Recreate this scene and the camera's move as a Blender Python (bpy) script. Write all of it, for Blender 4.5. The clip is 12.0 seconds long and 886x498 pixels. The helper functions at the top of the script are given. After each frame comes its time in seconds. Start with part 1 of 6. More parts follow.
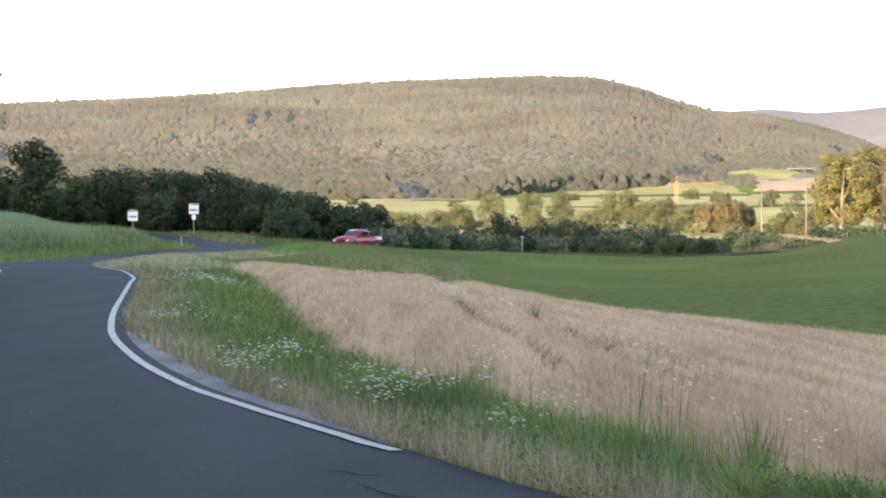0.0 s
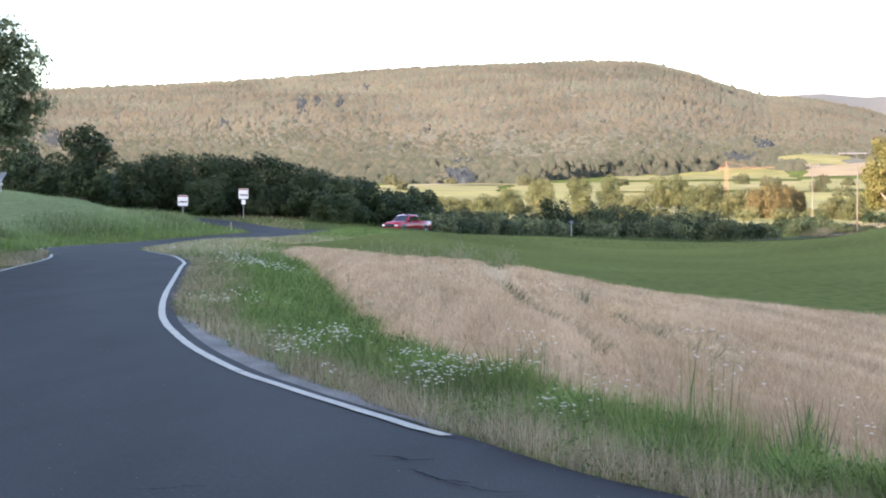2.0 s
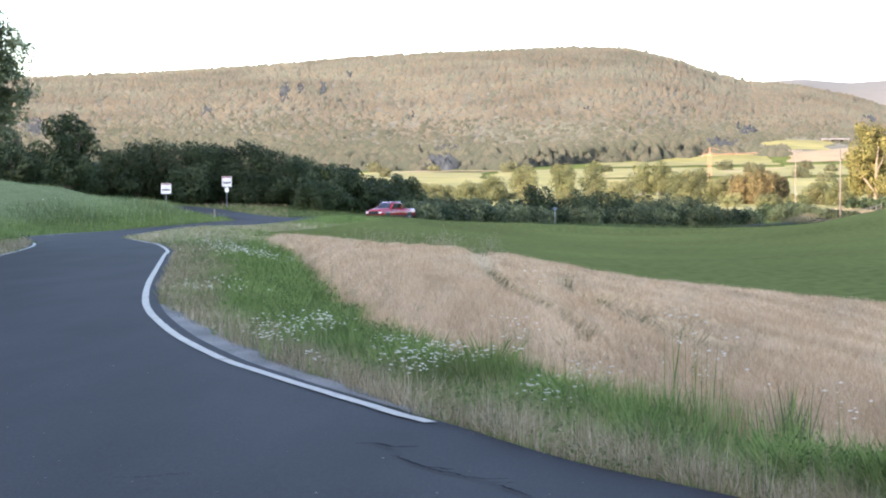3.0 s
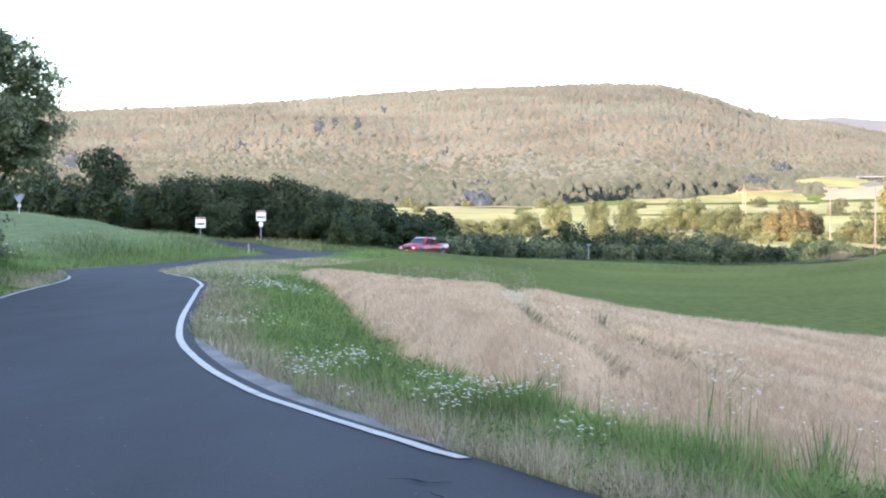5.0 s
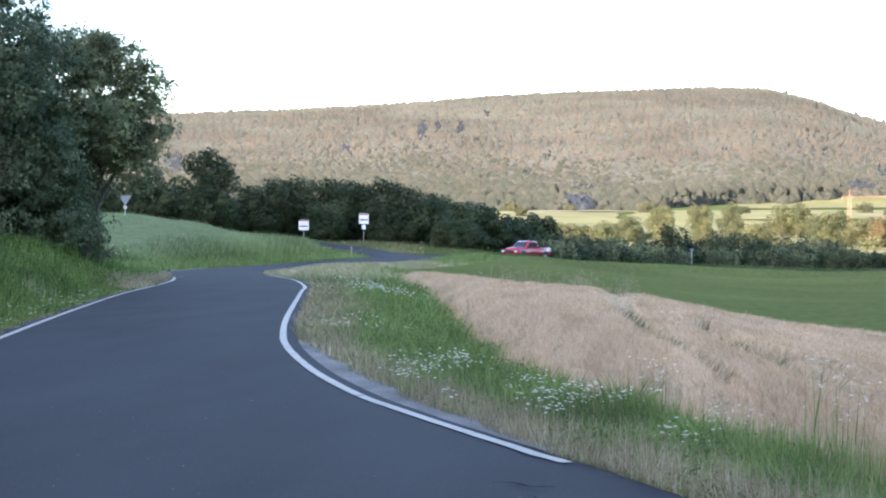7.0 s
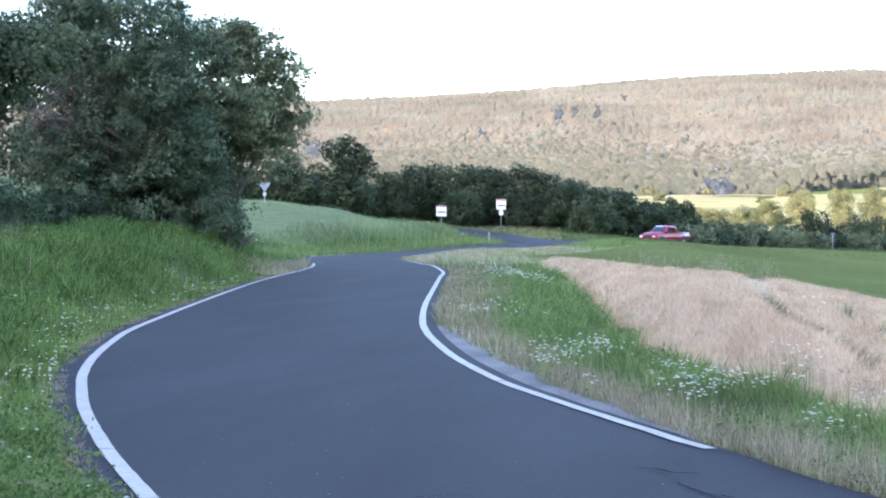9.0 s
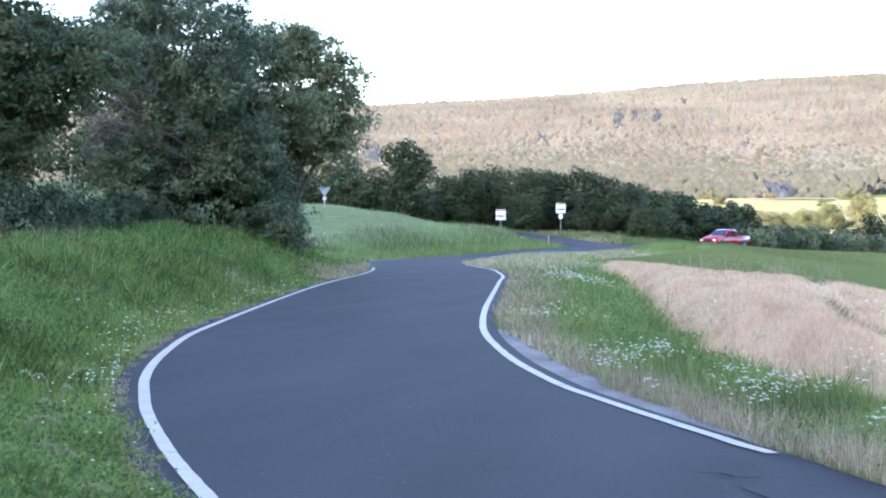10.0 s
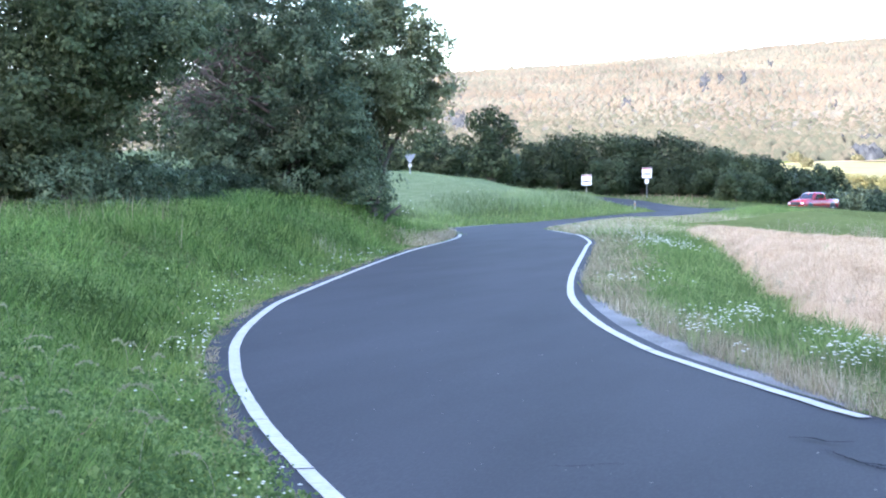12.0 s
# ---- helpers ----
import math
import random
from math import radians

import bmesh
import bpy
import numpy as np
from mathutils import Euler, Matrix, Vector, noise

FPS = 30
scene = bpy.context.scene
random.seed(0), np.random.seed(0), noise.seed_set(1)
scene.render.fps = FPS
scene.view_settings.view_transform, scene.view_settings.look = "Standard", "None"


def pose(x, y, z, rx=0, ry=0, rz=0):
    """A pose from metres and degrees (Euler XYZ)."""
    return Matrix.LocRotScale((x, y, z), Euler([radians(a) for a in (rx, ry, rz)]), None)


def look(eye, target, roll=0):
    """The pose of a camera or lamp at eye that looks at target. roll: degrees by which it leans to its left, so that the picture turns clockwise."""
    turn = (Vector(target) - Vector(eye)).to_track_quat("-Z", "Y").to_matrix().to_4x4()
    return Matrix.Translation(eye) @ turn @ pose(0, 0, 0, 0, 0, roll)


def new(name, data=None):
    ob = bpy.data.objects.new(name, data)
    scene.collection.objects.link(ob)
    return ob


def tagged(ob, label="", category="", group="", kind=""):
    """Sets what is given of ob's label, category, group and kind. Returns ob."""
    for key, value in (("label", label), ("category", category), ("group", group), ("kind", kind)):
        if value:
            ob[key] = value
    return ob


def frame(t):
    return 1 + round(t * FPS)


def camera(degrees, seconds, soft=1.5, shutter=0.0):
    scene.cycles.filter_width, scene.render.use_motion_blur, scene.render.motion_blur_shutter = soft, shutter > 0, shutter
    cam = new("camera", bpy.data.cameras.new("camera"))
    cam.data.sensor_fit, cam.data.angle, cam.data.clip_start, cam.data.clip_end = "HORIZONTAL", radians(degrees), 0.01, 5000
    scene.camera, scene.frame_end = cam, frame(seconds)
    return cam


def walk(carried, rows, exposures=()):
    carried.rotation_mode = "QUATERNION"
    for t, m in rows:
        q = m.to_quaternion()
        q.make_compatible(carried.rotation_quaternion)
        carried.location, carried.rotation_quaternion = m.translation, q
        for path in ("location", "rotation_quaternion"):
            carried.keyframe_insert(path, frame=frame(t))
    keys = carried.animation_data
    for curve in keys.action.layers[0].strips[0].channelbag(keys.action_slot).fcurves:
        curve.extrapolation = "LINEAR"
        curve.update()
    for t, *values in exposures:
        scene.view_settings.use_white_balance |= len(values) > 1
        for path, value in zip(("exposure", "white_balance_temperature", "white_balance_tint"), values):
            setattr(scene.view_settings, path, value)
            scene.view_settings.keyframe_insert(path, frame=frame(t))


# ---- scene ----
FOCAL = 3500.0                      # picture widths: 1568 wide
EYE, REACH, TILT = 1.6, 0.377, -0.671   # eye height, radius of the pan about the holder, first pitch
cam = camera(math.degrees(2 * math.atan(784 / FOCAL)), 12.0, soft=2.0)
# seconds, yaw to the left, pitch, lean
ROWS = [
    (0.0, 0.000, 0.000, 0.000),
    (0.5, 0.240, 0.149, -0.285),
    (1.0, 0.801, 0.095, -0.076),
    (1.5, 1.510, -0.167, 0.015),
    (2.0, 1.420, -0.435, -0.026),
    (2.5, 0.838, -0.549, 0.020),
    (3.0, 0.951, -0.812, 0.191),
    (3.2, 1.251, -0.836, 0.191),
    (4.8, 1.836, 0.071, -0.163),
    (5.0, 1.918, 0.218, -0.163),
    (5.5, 2.187, 0.357, -0.496),
    (6.0, 2.774, 0.384, -0.461),
    (6.5, 3.203, 0.530, -0.623),
    (6.7, 3.904, 0.454, -0.623),
    (8.3, 7.085, -0.044, -0.398),
    (8.5, 7.543, 0.005, -0.398),
    (9.0, 8.843, -0.146, -0.320),
    (9.5, 10.089, -0.012, -0.219),
    (10.0, 10.564, -0.041, -0.251),
    (10.5, 11.167, -0.048, 0.102),
    (11.0, 12.458, -1.317, 0.840),
    (11.5, 13.181, -1.575, 0.387),
    (12.0, 13.050, -1.014, 0.292),
]


def stand(yaw, pitch, lean):
    a = radians(yaw)
    m = pose(0, 0, 0, TILT) @ pose(0, 0, 0, 0, 0, yaw) @ pose(0, 0, 0, pitch) @ pose(0, 0, 0, 0, lean)
    return Matrix.Translation((-math.sin(a) * REACH, (math.cos(a) - 1) * REACH, EYE)) @ m @ pose(0, 0, 0, 90)


STOPS = 2.45                         # the camera's exposure at the start
walk(cam, [(t, stand(y, p, l)) for t, y, p, l in ROWS],
     exposures=[(t, STOPS + e, k, g) for t, e, k, g in ((0.0, -0.02, 7250, 23), (0.5, -0.08, 7160, 23), (1.0, -0.06, 7080, 23), (1.5, -0.02, 7000, 23), (3.0, 0.2, 6900, 22), (5.0, 0.42, 6550, 22), (5.5, 0.36, 6500, 22), (6.0, 0.15, 6500, 22), (6.5, 0.15, 6450, 22), (8.5, 0.4, 6200, 24), (9.0, 0.6, 6150, 25), (9.5, 0.75, 6150, 26), (10.5, 0.62, 6150, 27), (11.0, 0.7, 6130, 27), (12.0, 1.06, 6100, 25))])

# ---- light: low evening sun from behind on the left, near ground in the shade of an added, unseen ridge ----
SUN_EL, SUN_AZ = 14.0, 214.0         # degrees; azimuth clockwise from +y
world = bpy.data.worlds.new("evening_sky")
scene.world = world
world.use_nodes = True
wn = world.node_tree
sky = wn.nodes.new("ShaderNodeTexSky")
sky.sky_type, sky.sun_disc = "NISHITA", False
sky.sun_elevation, sky.sun_rotation = radians(SUN_EL), radians(SUN_AZ)
sky.air_density, sky.dust_density, sky.ozone_density = 1.0, 2.0, 2.5
bg = wn.nodes["Background"]
bg.inputs["Strength"].default_value = 0.15
wn.links.new(sky.outputs[0], bg.inputs["Color"])
SUN_WAY = Vector((math.sin(radians(SUN_AZ)) * math.cos(radians(SUN_EL)), math.cos(radians(SUN_AZ)) * math.cos(radians(SUN_EL)), math.sin(radians(SUN_EL))))
lamp = bpy.data.lights.new("sun", "SUN")
lamp.energy, lamp.angle, lamp.color = 2.7, radians(0.6), (1.0, 0.88, 0.74)
sun = new("sun", lamp)
sun.matrix_world = look(SUN_WAY * 100, (0, 0, 0))

# ---- materials ----


def ramp_mat(name, cols, scale=4.0, rough=0.85, bump=0.0, bump_scale=60.0, island=0.0, obj=0.0, big=0.25, big_scale=0.15,
             through_light=0.0, metal=0.0, stretch=(1, 1, 1), spec=0.3, detail=6):
    """A surface with grain at one scale, patches at a larger one, and its own shade for each piece."""
    m = bpy.data.materials.new(name)
    m.use_nodes = True
    nt = m.node_tree
    n, l = nt.nodes, nt.links
    out, b = n["Material Output"], n["Principled BSDF"]
    geo = n.new("ShaderNodeNewGeometry")
    mp = n.new("ShaderNodeMapping")
    mp.inputs["Scale"].default_value = stretch
    l.new(geo.outputs["Position"], mp.inputs[0])
    n1 = n.new("ShaderNodeTexNoise")
    n1.inputs["Scale"].default_value, n1.inputs["Detail"].default_value = scale, detail
    l.new(mp.outputs[0], n1.inputs["Vector"])
    rp = n.new("ShaderNodeValToRGB")
    while len(rp.color_ramp.elements) < len(cols):
        rp.color_ramp.elements.new(0.5)
    for i, c in enumerate(cols):
        rp.color_ramp.elements[i].position = 0.3 + 0.4 * i / max(1, len(cols) - 1)
        rp.color_ramp.elements[i].color = (*c, 1)
    fac = n1.outputs[0]
    if island:
        mx = n.new("ShaderNodeMath")
        mx.operation = "MULTIPLY_ADD"
        l.new(geo.outputs["Random Per Island"], mx.inputs[0])
        mx.inputs[1].default_value = island
        ad = n.new("ShaderNodeMath")
        ad.operation = "SUBTRACT"
        l.new(n1.outputs[0], ad.inputs[0])
        ad.inputs[1].default_value = island / 2
        l.new(ad.outputs[0], mx.inputs[2])
        fac = mx.outputs[0]
    l.new(fac, rp.inputs[0])
    n2 = n.new("ShaderNodeTexNoise")
    n2.inputs["Scale"].default_value, n2.inputs["Detail"].default_value = big_scale, 3
    l.new(mp.outputs[0], n2.inputs["Vector"])
    mr = n.new("ShaderNodeMapRange")
    mr.inputs[1].default_value, mr.inputs[2].default_value = 0.3, 0.7
    mr.inputs[3].default_value, mr.inputs[4].default_value = 1 - big, 1 + big
    l.new(n2.outputs[0], mr.inputs[0])
    val = mr.outputs[0]
    if obj:
        oi = n.new("ShaderNodeObjectInfo")
        o2 = n.new("ShaderNodeMapRange")
        o2.inputs[3].default_value, o2.inputs[4].default_value = 1 - obj, 1 + obj
        l.new(oi.outputs["Random"], o2.inputs[0])
        mu = n.new("ShaderNodeMath")
        mu.operation = "MULTIPLY"
        l.new(val, mu.inputs[0]), l.new(o2.outputs[0], mu.inputs[1])
        val = mu.outputs[0]
    hsv = n.new("ShaderNodeHueSaturation")
    l.new(rp.outputs[0], hsv.inputs["Color"]), l.new(val, hsv.inputs["Value"])
    l.new(hsv.outputs[0], b.inputs["Base Color"])
    b.inputs["Roughness"].default_value, b.inputs["Metallic"].default_value = rough, metal
    b.inputs["Specular IOR Level"].default_value = spec
    if bump:
        n3 = n.new("ShaderNodeTexNoise")
        n3.inputs["Scale"].default_value, n3.inputs["Detail"].default_value = bump_scale, 4
        l.new(mp.outputs[0], n3.inputs["Vector"])
        bp = n.new("ShaderNodeBump")
        bp.inputs["Strength"].default_value, bp.inputs["Distance"].default_value = min(1.0, bump * 10), bump
        l.new(n3.outputs[0], bp.inputs["Height"]), l.new(bp.outputs[0], b.inputs["Normal"])
    if through_light:
        tr = n.new("ShaderNodeBsdfTranslucent")
        l.new(hsv.outputs[0], tr.inputs[0])
        ms = n.new("ShaderNodeMixShader")
        ms.inputs[0].default_value = through_light
        l.new(b.outputs[0], ms.inputs[1]), l.new(tr.outputs[0], ms.inputs[2]), l.new(ms.outputs[0], out.inputs[0])
    return m


M_SOIL = ramp_mat("meadow_ground", [(0.06, 0.09, 0.024), (0.10, 0.13, 0.038), (0.16, 0.15, 0.07)], 1.5, bump=0.03, bump_scale=8, spec=0.0, rough=1.0, stretch=(1, 0.4, 1))
M_ASPHALT = ramp_mat("asphalt", [(0.0228, 0.0226, 0.0243), (0.0266, 0.0264, 0.0279), (0.032, 0.0317, 0.033)], 60, rough=0.84, bump=0.004, bump_scale=120, big=0.24, big_scale=0.8, spec=0.13, stretch=(1, 0.22, 1))
M_PATCH = ramp_mat("asphalt_tar", [(0.012, 0.012, 0.013), (0.022, 0.022, 0.023)], 20, rough=1.0, spec=0.0)
M_PAINT = ramp_mat("road_paint", [(0.295, 0.265, 0.208), (0.37, 0.335, 0.267), (0.425, 0.387, 0.312)], 22, rough=0.6, bump=0.002, big=0.1, big_scale=2)
M_GRAVEL = ramp_mat("gravel", [(0.115, 0.107, 0.094), (0.15, 0.141, 0.123), (0.205, 0.192, 0.166)], 40, rough=0.95, bump=0.012, bump_scale=60, big=0.3, big_scale=2.2, stretch=(1, 0.3, 1))
M_GRASS = ramp_mat("green_grass", [(0.104, 0.166, 0.050), (0.162, 0.244, 0.068), (0.245, 0.315, 0.108)], 1.2, rough=0.6, island=0.75, through_light=0.5, big=0.3, big_scale=0.5, spec=0.08)
M_TALL = ramp_mat("bank_grass", [(0.052, 0.098, 0.023), (0.098, 0.172, 0.039), (0.160, 0.24, 0.068)], 1.6, rough=0.6, island=0.75, through_light=0.5, big=0.48, big_scale=0.5, spec=0.08)
M_SHORT = ramp_mat("short_bank_grass", [(0.118, 0.174, 0.042), (0.178, 0.250, 0.062), (0.248, 0.318, 0.100)], 1.6, rough=0.6, island=0.75, through_light=0.5, big=0.25, big_scale=0.6, spec=0.08)
M_DRY = ramp_mat("dry_grass", [(0.29, 0.24, 0.15), (0.45, 0.375, 0.25), (0.60, 0.51, 0.36)], 2, rough=0.8, island=0.6, through_light=0.3, spec=0.08)
M_WHEAT = ramp_mat("ripe_barley", [(0.405, 0.282, 0.168), (0.55, 0.396, 0.25), (0.635, 0.482, 0.325)], 1.0, rough=0.8, island=0.6, through_light=0.3, big=0.13, big_scale=1.2, stretch=(1.6, 0.13, 1))
M_WHEATBED = ramp_mat("barley_bed", [(0.30, 0.218, 0.12), (0.46, 0.345, 0.20), (0.58, 0.44, 0.275)], 9, rough=0.9, bump=0.05, bump_scale=14, spec=0.0, stretch=(1.3, 0.2, 1))
M_FIELD = ramp_mat("young_crop", [(0.090, 0.110, 0.036), (0.118, 0.138, 0.046), (0.148, 0.164, 0.058)], 2.5, rough=1.0, bump=0.04, bump_scale=6, big=0.14, big_scale=0.06, spec=0.0, stretch=(1, 0.5, 1))
M_OATS = ramp_mat("green_oats", [(0.115, 0.146, 0.066), (0.148, 0.18, 0.086), (0.184, 0.214, 0.108)], 1.2, rough=1.0, spec=0.0, bump=0.08, bump_scale=4, big=0.12, big_scale=0.08)
M_OATBLADE = ramp_mat("oat_ears", [(0.14, 0.195, 0.08), (0.18, 0.24, 0.105), (0.235, 0.29, 0.14)], 1.2, rough=0.8, island=0.5, through_light=0.3)
M_PETAL = ramp_mat("white_petals", [(0.66, 0.63, 0.53), (0.80, 0.77, 0.66)], 5, rough=0.7, through_light=0.2)
M_LEAF = ramp_mat("dark_leaves", [(0.047, 0.071, 0.034), (0.085, 0.114, 0.053), (0.141, 0.162, 0.078)], 1.3, rough=0.55, island=0.22, through_light=0.3, spec=0.08, big=0.42, big_scale=0.9)
M_LEAF2 = ramp_mat("bluish_leaves", [(0.052, 0.082, 0.046), (0.094, 0.130, 0.070), (0.17, 0.207, 0.118)], 1.3, rough=0.55, island=0.22, through_light=0.3, spec=0.08, big=0.42, big_scale=0.9)
M_HEDGE = ramp_mat("hedge_leaves", [(0.028, 0.045, 0.023), (0.045, 0.067, 0.032), (0.066, 0.088, 0.045)], 0.35, rough=0.6, island=0.22, through_light=0.2, obj=0.15, spec=0.1)
M_SHRUB = ramp_mat("shrub_leaves", [(0.06, 0.082, 0.045), (0.095, 0.12, 0.06), (0.135, 0.155, 0.08)], 0.3, rough=0.6, island=0.25, through_light=0.2, obj=0.2, spec=0.1)
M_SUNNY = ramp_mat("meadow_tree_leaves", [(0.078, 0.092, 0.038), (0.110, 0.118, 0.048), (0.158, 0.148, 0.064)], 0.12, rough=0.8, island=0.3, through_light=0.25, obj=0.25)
# crown colours on the hill are greyed: evening haze is mixed into them
M_FOREST = ramp_mat("hazy_forest_crowns", [(0.106, 0.124, 0.101), (0.122, 0.134, 0.110), (0.137, 0.139, 0.117), (0.152, 0.142, 0.121)], 0.4, rough=1.0, island=0.3, through_light=0.5, spec=0.0, big=0.2, big_scale=0.012)
M_FOREST_TAN = ramp_mat("hazy_reddish_crowns", [(0.138, 0.135, 0.110), (0.148, 0.138, 0.110), (0.158, 0.141, 0.109)], 0.4, rough=1.0, island=0.3, through_light=0.5, spec=0.0, big=0.13, big_scale=0.012)
M_FOREST_LOW = ramp_mat("hazy_broadleaf_crowns", [(0.084, 0.097, 0.074), (0.102, 0.110, 0.083), (0.124, 0.122, 0.093)], 0.9, rough=1.0, island=0.45, through_light=0.5, spec=0.0, big=0.12, big_scale=0.01, bump=0.15, bump_scale=0.7)
# blue-black for spruces, and for shaded hollows painted as dark crowns
M_SPRUCE_SHADE = ramp_mat("dark_spruce", [(0.027, 0.034, 0.040), (0.044, 0.051, 0.056)], 0.4, rough=1.0, island=0.3, spec=0.0)
# pale grey of the far ridge: wood colour with distance haze painted in
M_FARHAZE = ramp_mat("hazy_ridge_wood", [(0.136, 0.141, 0.136), (0.150, 0.154, 0.148)], 0.02, rough=1.0, island=0.15, spec=0.0, big=0.1, big_scale=0.003)
M_WEED = ramp_mat("field_weed_leaves", [(0.07, 0.088, 0.04), (0.11, 0.125, 0.06), (0.16, 0.16, 0.09)], 3.0, rough=0.7, island=0.6, through_light=0.3)
M_HERB = ramp_mat("meadow_herbs", [(0.07, 0.115, 0.036), (0.112, 0.172, 0.052), (0.175, 0.238, 0.08)], 3.0, rough=0.6, island=0.7, through_light=0.4, big=0.25, big_scale=0.6, spec=0.02)
M_DOCK = ramp_mat("tall_weeds", [(0.055, 0.082, 0.03), (0.08, 0.115, 0.04), (0.11, 0.145, 0.055)], 1.5, rough=0.7, island=0.6, through_light=0.35)
M_SEED = ramp_mat("seed_heads", [(0.24, 0.235, 0.14), (0.33, 0.315, 0.2)], 9, rough=0.9, island=0.5, through_light=0.3, spec=0.0)
M_LITTER = ramp_mat("dry_litter", [(0.20, 0.158, 0.095), (0.31, 0.25, 0.155), (0.42, 0.345, 0.225)], 3, rough=0.9, island=0.6, through_light=0.2, spec=0.08)
M_FLOOR = ramp_mat("forest_floor", [(0.11, 0.11, 0.08), (0.14, 0.13, 0.095)], 0.05, rough=1.0)
M_BARK = ramp_mat("bark", [(0.05, 0.04, 0.03), (0.10, 0.085, 0.07), (0.17, 0.15, 0.13)], 14, rough=0.95, bump=0.02, bump_scale=25, stretch=(1, 1, 0.3))
M_PALEBARK = ramp_mat("pale_bark", [(0.16, 0.125, 0.09), (0.27, 0.22, 0.16)], 4, rough=0.9)

# ---- the lie of the land ----
# painted edge lines of the road in plan (x, y), from behind the eye to the far trees
LINE_L = [(6.5, -9), (0.2, 3.2), (-1.72, 7.2), (-3.0, 9.89), (-3.71, 11.44), (-4.38, 12.95), (-5.14, 14.8), (-5.63, 16.05), (-6.15, 17.5), (-6.75, 19.25),
          (-7.42, 21.5), (-8.08, 24.05), (-8.80, 27.15), (-9.54, 31.2), (-10.24, 35.2), (-11.19, 40.8), (-12.28, 47.5), (-13.12, 53.2), (-14.2, 61.8), (-15.35, 68.5),
          (-17.3, 76.5), (-19.4, 84.5), (-21.2, 93), (-21.9, 103), (-21.5, 114), (-19.5, 128), (-17.6, 142), (-15, 165), (-13.0, 181), (-4.5, 204.5), (16.5, 236), (25.5, 245.5),
          (41.5, 260.5), (46, 272), (52, 300), (56, 340)]
LINE_R = [(12, -9), (4.1, 5.2), (1.74, 9.4), (1.02, 10.69), (0.46, 11.67), (0.15, 12.4), (-0.33, 13.84), (-0.55, 14.3), (-0.80, 14.95), (-1.05, 15.56), (-1.33, 16.27), (-1.62, 17.0), (-1.97, 17.93),
          (-2.36, 18.95), (-2.84, 20.5), (-3.48, 22.8), (-4.18, 25.75), (-4.72, 28.3), (-5.24, 31.2), (-6.14, 36.95), (-7.34, 45.4), (-8.70, 55.05), (-9.4, 60.1),
          (-10.95, 68.0), (-12.1, 72.4), (-13.2, 77), (-14.6, 82),
          (-16.4, 90), (-17.5, 101), (-17.3, 113), (-15, 126), (-13.2, 139), (-10.8, 165), (-9.3, 178), (-0.6, 200.5), (19.5, 231.5), (28.5, 241),
          (44.5, 256), (50.5, 269), (57, 298), (61, 339)]


def smooth_line(pts, step):
    """A Catmull-Rom curve through pts, in steps of about that many metres near by and longer ones far off."""
    p = np.array([pts[0]] + list(pts) + [pts[-1]], float)
    out = []
    for i in range(1, len(p) - 2):
        a, b, c, d = p[i - 1:i + 3]
        n = max(2, int(np.linalg.norm(c - b) / (step * (1 + max(b[1], 0) / 40))))
        t = np.linspace(0, 1, n, endpoint=False)[:, None]
        out.append(0.5 * (2 * b + (c - a) * t + (2 * a - 5 * b + 4 * c - d) * t ** 2 + (3 * b - a - 3 * c + d) * t ** 3))
    return np.vstack(out + [p[-1:]])


CL, CR = smooth_line(LINE_L, 0.25), smooth_line(LINE_R, 0.25)


def left_x(y):
    return np.interp(y, CL[:, 1], CL[:, 0])


def right_x(y):
    return np.interp(y, CR[:, 1], CR[:, 0])


def right_edge(y):
    """The asphalt's edge beyond the line."""
    return right_x(y) + np.interp(y, [12, 14, 19], [0.22, 0.15, 0.22])


def barley_x(y):
    """The barley's edge beside the verge."""
    return np.interp(y, [3, 10.4, 11.4, 12.8, 14.8, 16.9, 18.2, 21.5, 27.8, 39.4, 63, 76], [5.5, 2.33, 2.0, 1.52, 0.91, 0.32, -0.18, -0.88, -1.78, -3.2, -6.0, -8.4])


def road_z(y):
    return np.interp(y, [0, 70, 84, 100, 115, 140, 165, 180, 192, 207, 235, 245, 260, 272, 300, 340], [0, 0, -0.1, -0.25, -0.3, -0.02, 0, -0.15, -0.75, -1.15, -2.2, -2.3, -1.8, -1.75, -1.2, -0.6])


def col(px, d):
    """The plan place at distance d in the direction of a column of the first view."""
    a = math.atan((px - 784) / FOCAL)
    return d * math.sin(a), d * math.cos(a)


# column of the first view, distance, height
BANK_KNOTS = [(-900, 14, 0.35), (-700, 22, 0.7), (-800, 36, 0.95), (-640, 40, 1.1), (-450, 52, 1.25), (-270, 62, 1.3), (-120, 66, 1), (-40, 70, 0.4), (-560, 28, 0.6),
              (-700, 90, 2.6), (-570, 160, 4.4), (-118, 175, 3.1), (0, 160, 2.43), (150, 156, 1.45), (207, 158, 1.15), (-150, 100, 0.4), (-1200, 60, 2.5), (200, 210, 1.7),
              (-700, 300, 6), (-1800, 20, 0.6), (-1500, 5, 0.1)]
FAR_KNOTS = [(300, 150, 0.12), (343, 206, 1.12), (352, 174, 0), (300, 196, 0.2), (420, 185, 0.05), (1568, 200, 0.2), (1400, 170, -1.4), (1400, 225, -2.1), (1290, 200, -2),
             (1480, 190, -0.45), (1480, 240, -0.9), (1000, 160, -2.3), (800, 200, -1.6), (1100, 212, -2.7), (560, 150, -0.15), (640, 172, -1), (560, 164, -0.45), (900, 300, -2),
             (1400, 380, -1), (300, 300, 2), (2200, 250, 1)]
